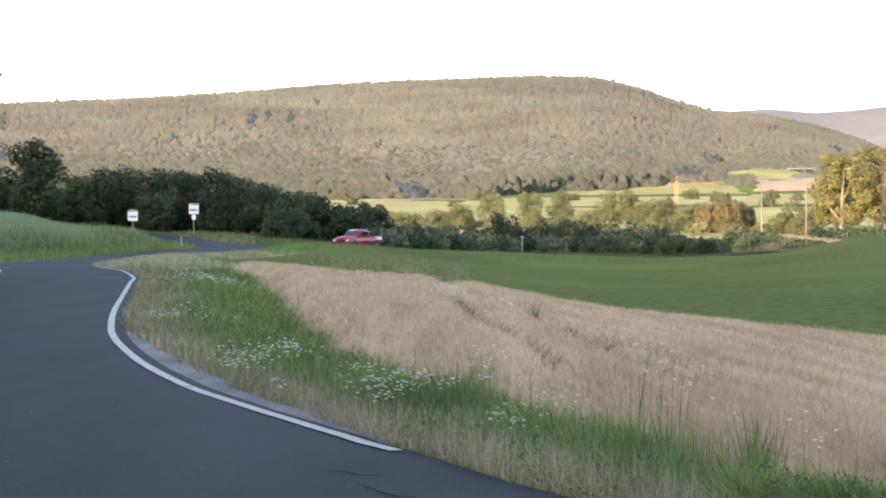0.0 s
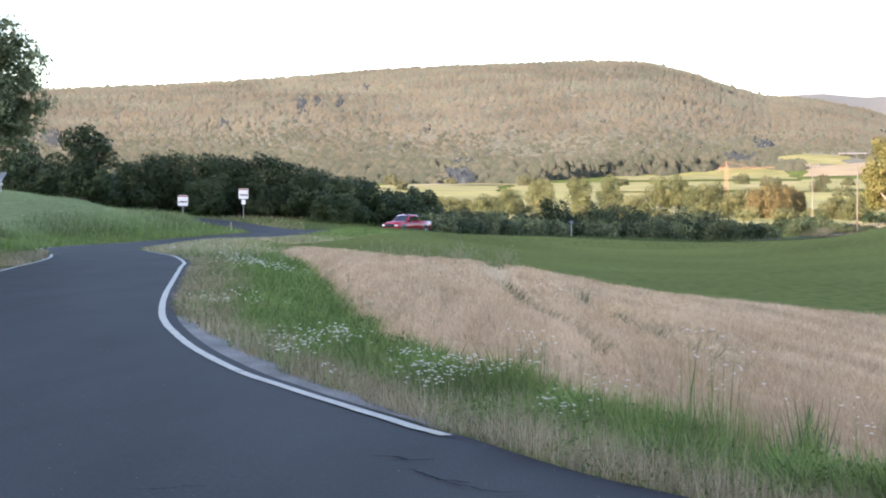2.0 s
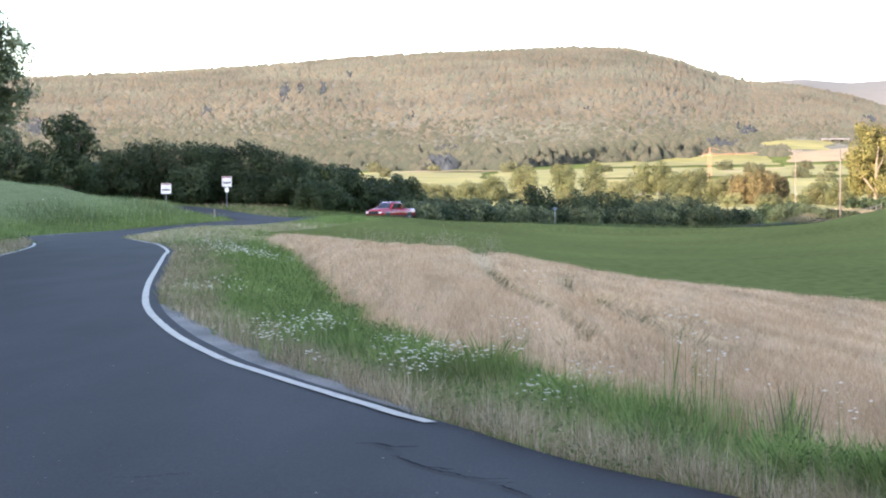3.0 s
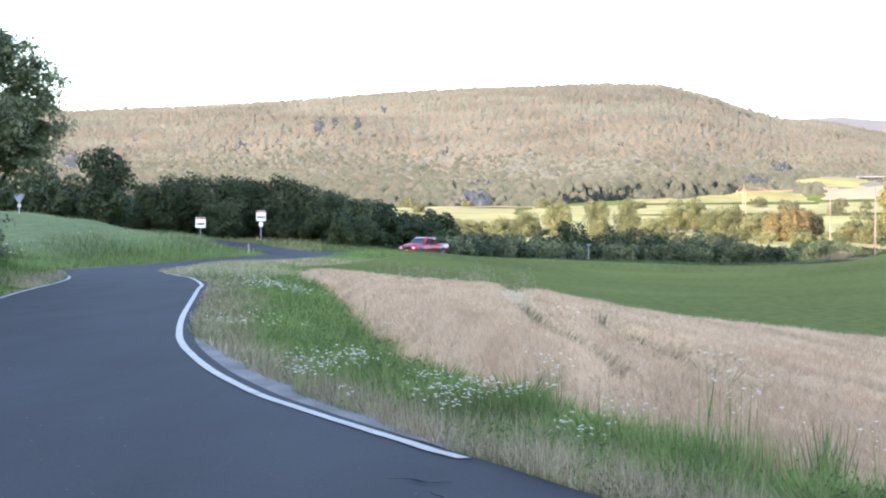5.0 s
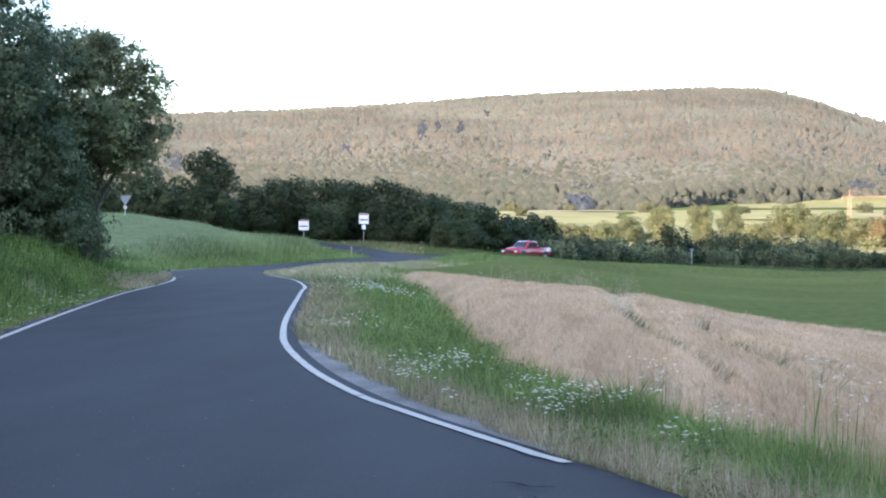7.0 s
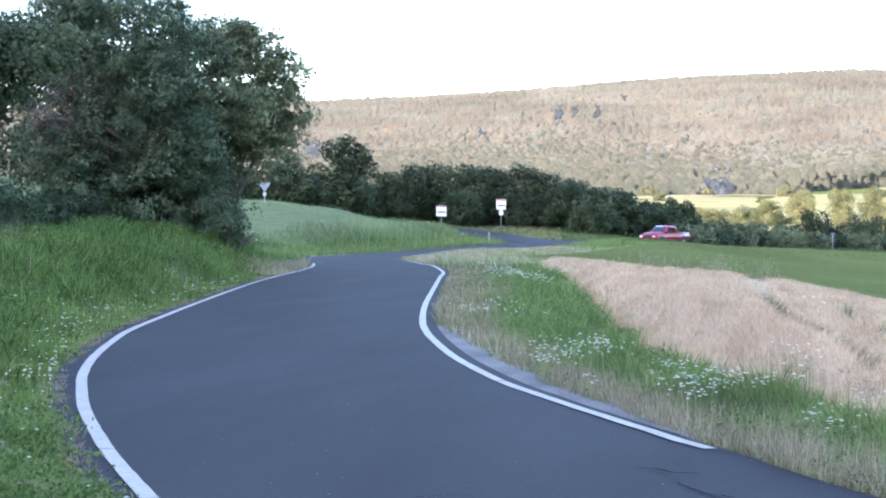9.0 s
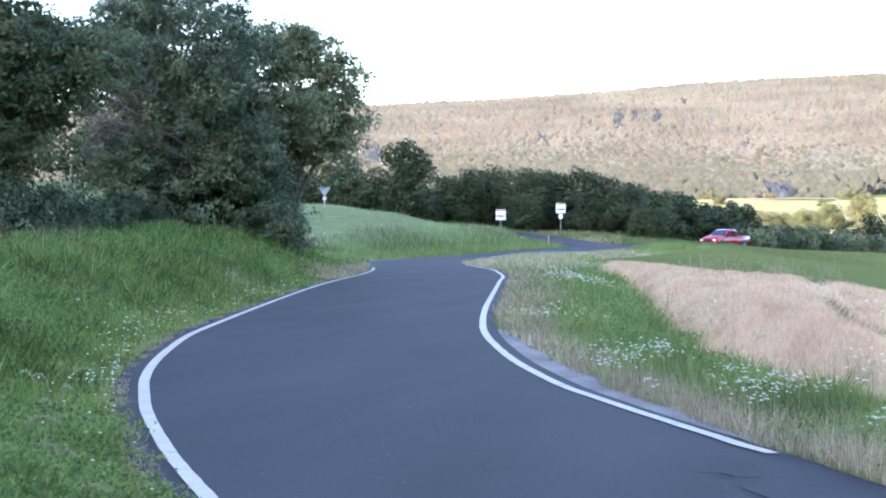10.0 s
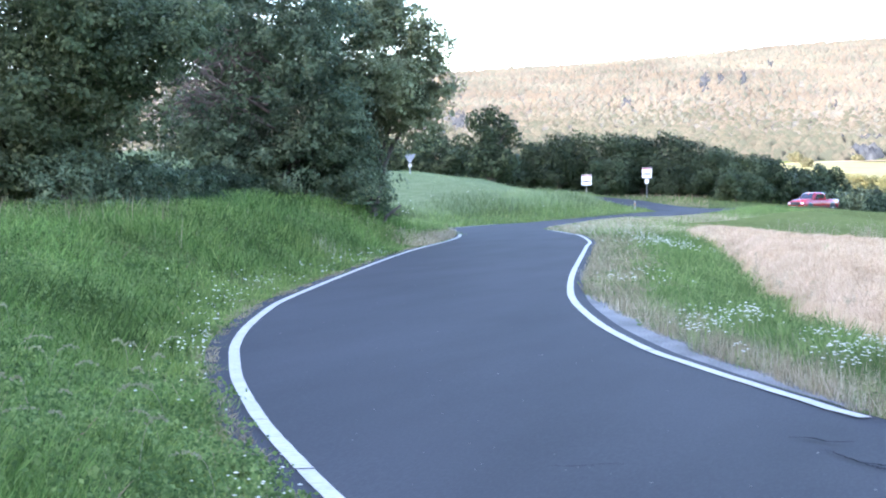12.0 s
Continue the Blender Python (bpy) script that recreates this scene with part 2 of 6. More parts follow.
NEAR_KNOTS = [(1568, 90, -0.9), (1000, 100, -1.5), (600, 110, -0.6), (480, 73, -0.3), (405, 76, -0.12), (780, 62, -0.55), (1000, 52, -0.85), (1568, 37, -1), (1568, 20, -0.6),
              (1100, 25, -0.45), (800, 30, -0.35), (2200, 40, -1), (1100, 12, -0.1), (850, 17, -0.1), (2500, 6, 0), (600, 5, 0)]
KNOTS = np.array(BANK_KNOTS + FAR_KNOTS + NEAR_KNOTS)
KU = np.stack([np.arctan((KNOTS[:, 0] - 784) / FOCAL) * 3, np.log(KNOTS[:, 1])], 1)


KW = np.linalg.solve(np.sqrt(((KU[:, None] - KU) ** 2).sum(2) + 0.03), KNOTS[:, 2])


def step01(a, b, v):
    t = np.clip((v - a) / (b - a), 0, 1)
    return t * t * (3 - 2 * t)


SUN_FLAT = (math.sin(radians(SUN_AZ)), math.cos(radians(SUN_AZ)))


def hill_y(px):
    """The wooded hill's crest line."""
    return np.interp(px, [-1500, -600, 0, 200, 400, 600, 700, 850, 950, 1050, 1130, 1200, 1260, 1350, 1450, 1530, 1650],
                     [235, 205, 188, 178, 165, 148, 143, 137, 134, 136, 155, 180, 197, 205, 225, 252, 310])


def land(x, y):
    """Height of the ground."""
    x, y = np.broadcast_arrays(np.asarray(x, float), np.asarray(y, float))
    shape = x.shape
    x, y = x.ravel(), y.ravel()
    d, az = np.hypot(x, y), np.arctan2(x, y)
    u = np.stack([np.clip(az, -0.75, 0.6) * 3, np.log(np.clip(d, 4, 400))], 1)
    z = np.zeros(len(x))
    for i in range(0, len(x), 20000):
        r2 = ((u[i:i + 20000, None] - KU) ** 2).sum(2)
        w = 1 / (r2 + 0.004) ** 2
        z[i:i + 20000] = (w * KNOTS[:, 2]).sum(1) / w.sum(1)
    # the fields on the valley's side lie smoother
    m = step01(-0.12, -0.03, az)
    k = m > 0
    even = np.sqrt(((u[k][:, None] - KU) ** 2).sum(2) + 0.03) @ KW
    z[k] = z[k] * (1 - m[k]) + even * m[k]
    z = z * (1 - step01(1.0, 2.2, np.abs(az)))
    # the road's bed
    c = (left_x(y) + right_x(y)) / 2
    half = np.maximum((right_x(y) - left_x(y)) / 2, 1.5)
    slope = (np.interp(y + 1, CL[:, 1], CL[:, 0]) - np.interp(y - 1, CL[:, 1], CL[:, 0])) / 2
    off = np.maximum(np.abs(x - c) - half, 0) / np.sqrt(1 + slope ** 2)
    reach = np.where(x < c, 3.2, 2.2) + np.clip(y - 60, 0, 100) * 0.03
    w = 1 - step01(0.5, reach + 0.5, off)
    w = w * (y < 345) * (y > -30)
    z = z * (1 - w) + road_z(y) * w
    # the valley, the wooded hill and the far ridge
    px = 784 + FOCAL * np.tan(np.clip(az, -0.6, 0.5))
    v = np.interp(np.log(np.maximum(d, 1)), np.log([300, 400, 500, 700, 1000, 1250]), [-2, -1.2, 0, 5, 15, 24])
    z = z * (1 - step01(300, 420, d)) + v * step01(300, 420, d)
    ahead = 1 - step01(0.62, 0.9, np.abs(az))
    crest = EYE + (400 - hill_y(px)) * 2000 / FOCAL - 3.2
    rise = np.clip((d - 1200) / 800, 0, 1)
    z = z + ahead * np.where(d < 2000, np.maximum(crest - 24, -14) * (0.5 * rise + 0.5 * step01(0, 1, rise)), np.maximum(crest - 24, -14) * (1 - 0.6 * step01(2000, 2900, d)))
    far = np.interp(px, [1150, 1290, 1360, 1440, 1510, 1568, 1800], [225, 199, 195, 203, 199, 193, 197])
    z = z + ahead * step01(3300, 4200, d) * np.maximum(EYE + (400 - far) * 4200 / FOCAL - (24 + 0.4 * np.maximum(crest - 24, -14)), 0) * (px > 1100)
    # an unseen ridge added behind the eye, to lay shade over the near ground
    s = x * SUN_FLAT[0] + y * SUN_FLAT[1]
    side = -x * SUN_FLAT[1] + y * SUN_FLAT[0]
    z = z + RIDGE_H * np.exp(-((s - RIDGE_D) / 110) ** 2) * (1 - step01(1200, 2200, np.abs(side))) * step01(20, 200, s)
    return z.reshape(shape)


# the added ridge's height follows from how far its shade should reach
RIDGE_D, SHADE_REACH = 330.0, 258.0
RIDGE_H = (RIDGE_D + SHADE_REACH) * math.tan(radians(SUN_EL))

# ---- mesh makers ----


def mesh_of(name, verts, faces, mat, smooth=False):
    me = bpy.data.meshes.new(name)
    v = np.asarray(verts, np.float32)
    me.vertices.add(len(v))
    me.vertices.foreach_set("co", v.ravel())
    if isinstance(faces, np.ndarray):
        k = faces.shape[1]
        me.loops.add(faces.size), me.polygons.add(len(faces))
        me.loops.foreach_set("vertex_index", faces.astype(np.int32).ravel())
        me.polygons.foreach_set("loop_start", np.arange(0, faces.size, k, dtype=np.int32))
        me.polygons.foreach_set("loop_total", np.full(len(faces), k, np.int32))
    else:
        me.vertices.foreach_set("co", v.ravel())
        me.clear_geometry()
        me.from_pydata(v.tolist(), [], faces)
    for m in (mat if isinstance(mat, (list, tuple)) else [mat]):
        me.materials.append(m)
    me.update(calc_edges=True)
    me.validate()
    if smooth:
        me.polygons.foreach_set("use_smooth", [True] * len(me.polygons))
    return me


def thing(name, label, category, group="", kind="", at=(0, 0, 0)):
    ob = new(name)
    ob.empty_display_size = 0.1
    ob.location = at
    return tagged(ob, label, category, group, kind)


def part(name, bm, mat, parent, label=""):
    """Links a bmesh, or a mesh, as one part of a thing."""
    if isinstance(bm, bmesh.types.BMesh):
        me = bpy.data.meshes.new(name)
        bm.to_mesh(me)
        bm.free()
        me.materials.append(mat)
    else:
        me = bm
    ob = new(name, me)
    ob.parent = parent
    return tagged(ob, label)


def grid_mesh(name, P, mat, smooth=True):
    """A sheet from an array of rows of points."""
    r, c = P.shape[:2]
    i = np.arange(r * c).reshape(r, c)
    f = np.stack([i[:-1, :-1], i[:-1, 1:], i[1:, 1:], i[1:, :-1]], -1).reshape(-1, 4)
    return mesh_of(name, P.reshape(-1, 3), f, mat, smooth)


def ribbon(name, xy, width, lift, mat, rng=None):
    """A painted strip along a line on the road, with slightly worn edges."""
    t = np.gradient(xy, axis=0)
    t /= np.linalg.norm(t, axis=1)[:, None]
    nrm = np.stack([-t[:, 1], t[:, 0]], 1)
    w = width / 2 * np.ones(len(xy))
    e1, e2 = (w, w) if rng is None else (w * rng.uniform(0.93, 1.05, len(xy)), w * rng.uniform(0.93, 1.05, len(xy)))
    a, b = xy + nrm * e1[:, None], xy - nrm * e2[:, None]
    P = np.stack([np.column_stack([q, road_z(q[:, 1]) + lift]) for q in (a, b)], 1)
    return grid_mesh(name, P[:, ::-1], mat, False)


def blades(name, P, h, w, lean, mat, rng, curl=0.6, heading=None, thin=False):
    """Grass: one tapered, bent blade for each foot point; thin ones, far off, have three corners."""
    n = len(P)
    a = rng.uniform(0, 2 * np.pi, n)
    side = np.stack([np.cos(a), np.sin(a), np.zeros(n)], 1) * (w / 2)[:, None]
    b = rng.uniform(0, 2 * np.pi, n) if heading is None else heading
    go = np.stack([np.cos(b), np.sin(b), np.zeros(n)], 1) * (lean * h)[:, None]
    up = np.zeros((n, 3))
    up[:, 2] = h
    mid = P + up * 0.55 + go * 0.3
    tip = P + up * (1 - curl * lean * 0.35)[:, None] + go
    if thin:
        V = np.stack([P * 0.6 + mid * 0.4 - side * 0.9, P * 0.6 + mid * 0.4 + side * 0.9, tip], 1).reshape(-1, 3)
        return mesh_of(name, V, np.arange(n)[:, None] * 3 + np.array([0, 1, 2]), mat)
    V = np.stack([P, mid * 0.75 + P * 0.25 + side, tip, mid * 0.9 + P * 0.1 - side], 1).reshape(-1, 3)
    return mesh_of(name, V, np.arange(n)[:, None] * 4 + np.array([0, 1, 2, 3]), mat)


def tussocks(name, x, y, h, per, rad, width, mat, rng, drop=0.05, spray=0.5):
    """Grass in tufts: blades that spread from each tuft's middle."""
    n = len(x)
    ox, oy = rng.normal(size=(2, n * per))
    R, H = np.repeat(rad, per), np.repeat(h, per)
    P = on_land(np.repeat(x, per) + ox * R, np.repeat(y, per) + oy * R, -drop)
    r = np.hypot(ox, oy)
    heading = np.arctan2(oy, ox) + rng.normal(size=n * per) * 1.1
    return blades(name, P, H * rng.uniform(0.45, 1.15, n * per) * (1.1 - 0.15 * np.minimum(r, 2.5)), np.repeat(width, per), np.clip(0.08 + spray * 0.4 * r + rng.uniform(-0.05, 0.35, n * per), 0.03, 1.1), mat, rng, heading=heading)


def boughs(blobs, subs, per, size, rng, up=0.25):
    """Leaves of a crown: lobes that carry many small drooping sprays, each leafy on its upper side."""
    B = np.array(blobs, float)
    area = (B[:, 3] * B[:, 5])
    k = rng.choice(len(B), subs, p=area / area.sum())
    u = rng.normal(size=(subs, 3))
    u[:, 2] += up
    u /= np.linalg.norm(u, axis=1)[:, None]
    c = B[k, :3] + u * B[k, 3:] * (rng.uniform(0.62, 1.08, subs) + (rng.uniform(0, 1, subs) < 0.07) * rng.uniform(0.1, 0.4, subs))[:, None]
    s = size * rng.uniform(0.6, 1.35, subs)
    v = rng.normal(size=(subs * per, 3))
    v[:, 2] = np.abs(v[:, 2]) * 0.9 - 0.25
    v /= np.linalg.norm(v, axis=1)[:, None]
    q = v * (rng.uniform(0.15, 1, subs * per) ** 0.5)[:, None]
    S = np.repeat(s, per)
    P = np.repeat(c, per, 0) + q * S[:, None] * (1, 1, 0.7) + np.repeat(u, per, 0) * S[:, None] * 0.25
    P[:, 2] -= (q[:, 0] ** 2 + q[:, 1] ** 2) * S * 0.35
    return P, v * 0.8 + np.repeat(u, per, 0) * 0.7


def leaves(name, C, size, mat, rng, outward=None, flat=0.0, follow=1.6, thin=False):
    """Leaf clumps: a bent diamond for each point; far off, a triangle."""
    n = len(C)
    a = rng.normal(size=(n, 3))
    if outward is not None:
        a = a + outward * follow
    a[:, 2] += flat
    nz = a / np.linalg.norm(a, axis=1)[:, None]
    t = np.cross(nz, rng.normal(size=(n, 3)))
    t /= np.linalg.norm(t, axis=1)[:, None] + 1e-9
    s = np.cross(nz, t)
    k = (size * rng.uniform(0.6, 1.3, n))[:, None]
    if thin:
        V = np.stack([C - t * k * 0.5, C + t * k * 0.5, C + s * k * 0.8 + nz * k * 0.1], 1).reshape(-1, 3)
        return mesh_of(name, V, np.arange(n)[:, None] * 3 + np.array([0, 1, 2]), mat)
    V = np.stack([C - t * k * 0.5, C + s * k * 0.33 + nz * k * 0.08, C + t * k * 0.5, C - s * k * 0.33 + nz * k * 0.08], 1).reshape(-1, 3)
    i = np.arange(n)[:, None] * 4
    return mesh_of(name, V, i + np.array([0, 1, 2, 3]), mat)


def heads(name, P, r, mat):
    """White flower heads: small flattened domes."""
    o = np.array([(1, 0, 0), (0.31, 0.95, 0), (-0.81, 0.59, 0), (-0.81, -0.59, 0), (0.31, -0.95, 0), (0, 0, 0.38), (0, 0, -0.3)])
    f = np.array([(0, 1, 5), (1, 2, 5), (2, 3, 5), (3, 4, 5), (4, 0, 5), (1, 0, 6), (2, 1, 6), (3, 2, 6), (4, 3, 6), (0, 4, 6)])
    V = (P[:, None] + o[None] * r[:, None, None]).reshape(-1, 3)
    F = (np.arange(len(P))[:, None, None] * 7 + f[None]).reshape(-1, 3)
    return mesh_of(name, V, F, mat)


def cloud(blobs, n, rng, shell=0.55, gaps=0.0, gap_size=0.8):
    """Points in a crown of ellipsoids (x, y, z, rx, ry, rz), thicker towards their skins, with gaps."""
    B = np.array(blobs, float)
    vol = (B[:, 3] * B[:, 4] * B[:, 5]) ** 0.75
    k = rng.choice(len(B), int(n * (1.0 / (1 - gaps) + 0.02)), p=vol / vol.sum())
    u = rng.normal(size=(len(k), 3))
    u /= np.linalg.norm(u, axis=1)[:, None]
    r = shell + (1.06 - shell) * rng.uniform(0, 1, len(k)) ** 0.7
    P = B[k, :3] + u * r[:, None] * B[k, 3:]
    if gaps:
        f = np.array([noise.noise(Vector(p) / gap_size) for p in P])
        keep = f > np.quantile(f, gaps)
        P, u = P[keep], u[keep]
    return P[:n], u[:n]


def tube(bm, pts, radii, sides=7):
    """A tapered limb along pts."""
    rings = []
    for i, p in enumerate(pts):
        p = Vector(p)
        d = (Vector(pts[min(i + 1, len(pts) - 1)]) - Vector(pts[max(i - 1, 0)])).normalized()
        q = d.to_track_quat("Z", "Y")
        rings.append([bm.verts.new(p + q @ Vector((math.cos(2 * math.pi * k / sides) * radii[i], math.sin(2 * math.pi * k / sides) * radii[i], 0))) for k in range(sides)])
    for a, b in zip(rings, rings[1:]):
        for k in range(sides):
            bm.faces.new((a[k], a[(k + 1) % sides], b[(k + 1) % sides], b[k]))
    bm.faces.new(rings[0][::-1]), bm.faces.new(rings[-1])


def limbs(bm, base, ends, r0, rng, fork=0.3):
    """A trunk from base that splits into limbs that reach the ends."""
    base = Vector(base)
    for e in ends:
        e = Vector(e)
        n = 7
        pts, rad = [], []
        for i in range(n):
            t = i / (n - 1)
            p = base.lerp(e, t)
            # limbs rise first and spread later
            lift = math.sin(t * math.pi) * 0.12 * (e - base).length
            pull = (1 - t) ** 1.5 * t * 1.2
            p.x += (base.x - e.x) * pull * 0.6 + rng.normal() * 0.05 * r0 * 6 * (0 < i < n - 1)
            p.y += (base.y - e.y) * pull * 0.6 + rng.normal() * 0.05 * r0 * 6 * (0 < i < n - 1)
            p.z += lift
            pts.append(p), rad.append(r0 * (1 - t) ** 0.8 * (1 if t < fork else 0.7) + 0.012)
        tube(bm, pts, rad)


def box(bm, x0, x1, y0, y1, z0, z1, m=None, bevel=0.0):
    vs = [bm.verts.new((m @ Vector(c)) if m else c) for c in ((x0, y0, z0), (x1, y0, z0), (x1, y1, z0), (x0, y1, z0), (x0, y0, z1), (x1, y0, z1), (x1, y1, z1), (x0, y1, z1))]
    fs = [bm.faces.new([vs[i] for i in q]) for q in ((3, 2, 1, 0), (4, 5, 6, 7), (0, 1, 5, 4), (1, 2, 6, 5), (2, 3, 7, 6), (3, 0, 4, 7))]
    if bevel:
        es = {e for f in fs for e in f.edges}
        bmesh.ops.bevel(bm, geom=list(es), offset=bevel, segments=2, affect="EDGES")


def scatter(rng, n, az0, az1, d0, d1):
    """Points spread evenly over the view: by direction and by the logarithm of distance."""
    az, d = rng.uniform(az0, az1, n), np.exp(rng.uniform(math.log(d0), math.log(d1), n))
    return d * np.sin(az), d * np.cos(az)


def on_land(x, y, lift=0.0):
    return np.stack([x, y, land(x, y) + lift], 1)


# ---- ground, road ----
az = np.concatenate([np.arange(-math.pi, -0.55, 0.1), np.arange(-0.55, 0.36, 0.0055), np.arange(0.36, math.pi, 0.1), [math.pi]])
rd = np.exp(np.linspace(math.log(0.3), math.log(4800), 300))
A, D = np.meshgrid(az, rd)
X, Y = D * np.sin(A), D * np.cos(A)
Z = land(X, Y) - 0.07
ground_mesh = grid_mesh("ground", np.stack([X, Y, Z], -1)[:, ::-1], [M_SOIL, M_FLOOR, M_FARHAZE])
# wood floor beyond 1270 m, the haze-coloured ridge beyond 3000 m
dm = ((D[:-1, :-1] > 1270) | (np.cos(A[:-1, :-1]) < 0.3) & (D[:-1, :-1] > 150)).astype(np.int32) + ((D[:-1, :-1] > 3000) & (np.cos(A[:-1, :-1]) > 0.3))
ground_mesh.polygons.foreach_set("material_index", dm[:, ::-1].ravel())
ground = tagged(new("ground", ground_mesh), "rough grassy ground rising to a wooded hill", "ground", kind="structure")
bm = bmesh.new()
bmesh.ops.create_circle(bm, cap_ends=True, segments=32, radius=0.34)
bmesh.ops.translate(bm, verts=bm.verts, vec=(0, 0, float(land(0, 0.3)) - 0.066))
cap = bpy.data.meshes.new("ground_underfoot")
bm.to_mesh(cap), bm.free()
cap.materials.append(M_SOIL)
tagged(new("ground_underfoot", cap), "grassy ground at the roadside", "ground", kind="structure")

ys = np.concatenate([np.linspace(-9, 90, 280), np.linspace(90, 339, 140)[1:]])
cross = np.linspace(0, 1, 9)
xl, xr = left_x(ys) - 0.3, right_edge(ys)
P = np.stack([np.column_stack([xl + (xr - xl) * c, ys, road_z(ys) + 0.012 + 0.03 * (1 - (2 * c - 1) ** 2)]) for c in cross], 1)
road = tagged(new("road", grid_mesh("road", P, M_ASPHALT)), "narrow dark asphalt road in a double bend", "road", kind="structure")
rng = np.random.default_rng(4)
for line, y0, y1, lb in ((CL, -9, 10.72, "slightly worn"), (CL, 10.77, 13.05, "slightly worn"), (CL, 13.07, 72, "slightly worn"), (CL, 79, 107, "partly hidden by grass"),
                         (CR, 13.84, 19.30, "ending bluntly"), (CR, 19.35, 80, "running round the bend")):
    yy = np.concatenate([[y0], line[(line[:, 1] > y0 + 0.05) & (line[:, 1] < y1 - 0.05), 1], [y1]])
    xy = np.stack([np.interp(yy, line[:, 1], line[:, 0]), yy], 1)
    tagged(new("edge_line", ribbon("edge_line", xy, 0.108, 0.028, M_PAINT, rng)), "white painted edge line, " + lb, "road marking", kind="structure")

# side road that leaves towards the signs
side_c = smooth_line([(-14, 144), (-17, 158), (-21, 174), (-27, 192), (-33, 203)], 0.5)
t = np.gradient(side_c, axis=0)
t /= np.linalg.norm(t, axis=1)[:, None]
nn = np.stack([-t[:, 1], t[:, 0]], 1)
P = []
for o in (-3.1, -2.7, -1.3, 0, 1.3, 2.7, 3.1):
    q = side_c + nn * o
    z = np.pad(land(q[:, 0], q[:, 1]), 3, mode="edge")
    P.append(np.column_stack([q, np.convolve(z, np.full(7, 1 / 7), "valid") + (0.03 if abs(o) < 3 else -0.35)]))
P = np.stack(P, 1)
tagged(new("side_road", grid_mesh("side_road", P, M_ASPHALT)), "grey asphalt side road leaving between fields", "road", kind="structure")


# ---- grass ----
def gravel_w(y):
    """Width of the bare gravel beside the asphalt."""
    return 0.31 * np.sin(np.clip((y - 14.5) / 15.5, 0, 1) * math.pi) ** 0.7 * (1 + 0.16 * np.sin(y * 1.9) + 0.1 * np.sin(y * 3.7 + 1))


def patchy(x, y, sx, sy, seed):
    return np.array([noise.noise((a * sx, b * sy, seed)) for a, b in zip(x, y)])


def verge(n, d0, d1, lo, hi):
    """Foot points on the verge between road and barley, as fractions of its width."""
    y, f = np.exp(rng.uniform(math.log(d0), math.log(d1), n)), rng.uniform(lo, hi, n)
    a, b = right_edge(y) + 0.03 + gravel_w(y), barley_x(y) + 0.12
    return a + f * np.maximum(b - a, 0.2), y, f


# low herbs among the grass
def herbs(x, y, h, per, leaf, label):
    n = len(x) * per
    P = on_land(np.repeat(x, per) + rng.normal(size=n) * np.repeat(0.04 + 0.003 * y, per), np.repeat(y, per) + rng.normal(size=n) * np.repeat(0.04 + 0.003 * y, per), 0)
    P[:, 2] += np.repeat(h, per) * rng.uniform(0.15, 1.0, n)
    return tagged(new("meadow_herbs", leaves("meadow_herbs", P, np.repeat(leaf, per), M_HERB, rng, None, 0.35)), label, "herbs", kind="stuff")


x, y, f = verge(7600, 8, 76, 0.03, 1.0)
pa = patchy(x, y, 1.1, 0.45, 11.0)
far = step01(24, 46, y)
k = rng.uniform(0, 1, len(x)) < (0.4 - 0.18 * far) + (0.6 + 0.18 * far) * step01(0.05, 0.45, f - 0.34 * far + 0.28 * pa)
x, y, f = x[k], y[k], f[k]
h = (0.11 + 0.24 * step01(0.15, 0.65, f)) * (0.5 + 0.8 * np.clip(0.45 + patchy(x, y, 1.6, 0.6, 3.0) + 0.6 * patchy(x, y, 5, 2.2, 7.0), 0, 1.6))
tagged(new("verge_grass", tussocks("verge_grass", x, y, h, 15, 0.04 + 0.003 * y, 0.0032 + 0.00024 * y, M_GRASS, rng, spray=0.24)), "tall green grass in tufts along the roadside verge", "grass", kind="stuff")
k = rng.uniform(0, 1, len(x)) < np.clip(0.25 + 1.1 * patchy(x, y, 0.9, 0.5, 23.0), 0.05, 0.9)
herbs(x[k], y[k], h[k] * 0.7 + 0.02, 11, 0.018 + 0.0007 * y[k], "leafy green herbs in the verge")
x, y, f = verge(120000, 8, 76, -0.02, 1.0)
k = rng.uniform(0, 1, len(x)) < 0.22 + 0.78 * (1 - step01(0.03, 0.43, f - 0.34 * step01(24, 46, y) + 0.28 * patchy(x, y, 1.1, 0.45, 11.0)))
x, y = x[k], y[k]
h = rng.uniform(0.04, 0.28, len(x)) * (0.7 + 0.6 * np.clip(0.5 + patchy(x, y, 3, 1.5, 2.0), 0, 1))
h = h * np.interp(y, [16, 22, 40], [1.3, 1.0, 0.7])
u = rng.uniform(0, 1, len(x)) * np.interp(y, [16, 22], [0.84, 1.0])
for m, kk, lb in ((M_DRY, u < 0.4, "pale straw-coloured grass at the edge of the asphalt"), (M_LITTER, (u >= 0.4) & (u < 0.75), "brownish withered grass at the edge of the asphalt"), (M_WEED, u >= 0.75, "dull olive grass at the edge of the asphalt")):
    tagged(new("dry_grass", blades("dry_grass", on_land(x[kk], y[kk], -0.05), h[kk], 0.0024 + 0.00019 * y[kk], np.abs(rng.normal(0.1, 0.45, kk.sum())), m, rng, 0.9, thin=True)), lb, "grass", kind="stuff")
# far verge, beyond the barley
x, y = scatter(rng, 165000, -0.26, -0.03, 70, 164)
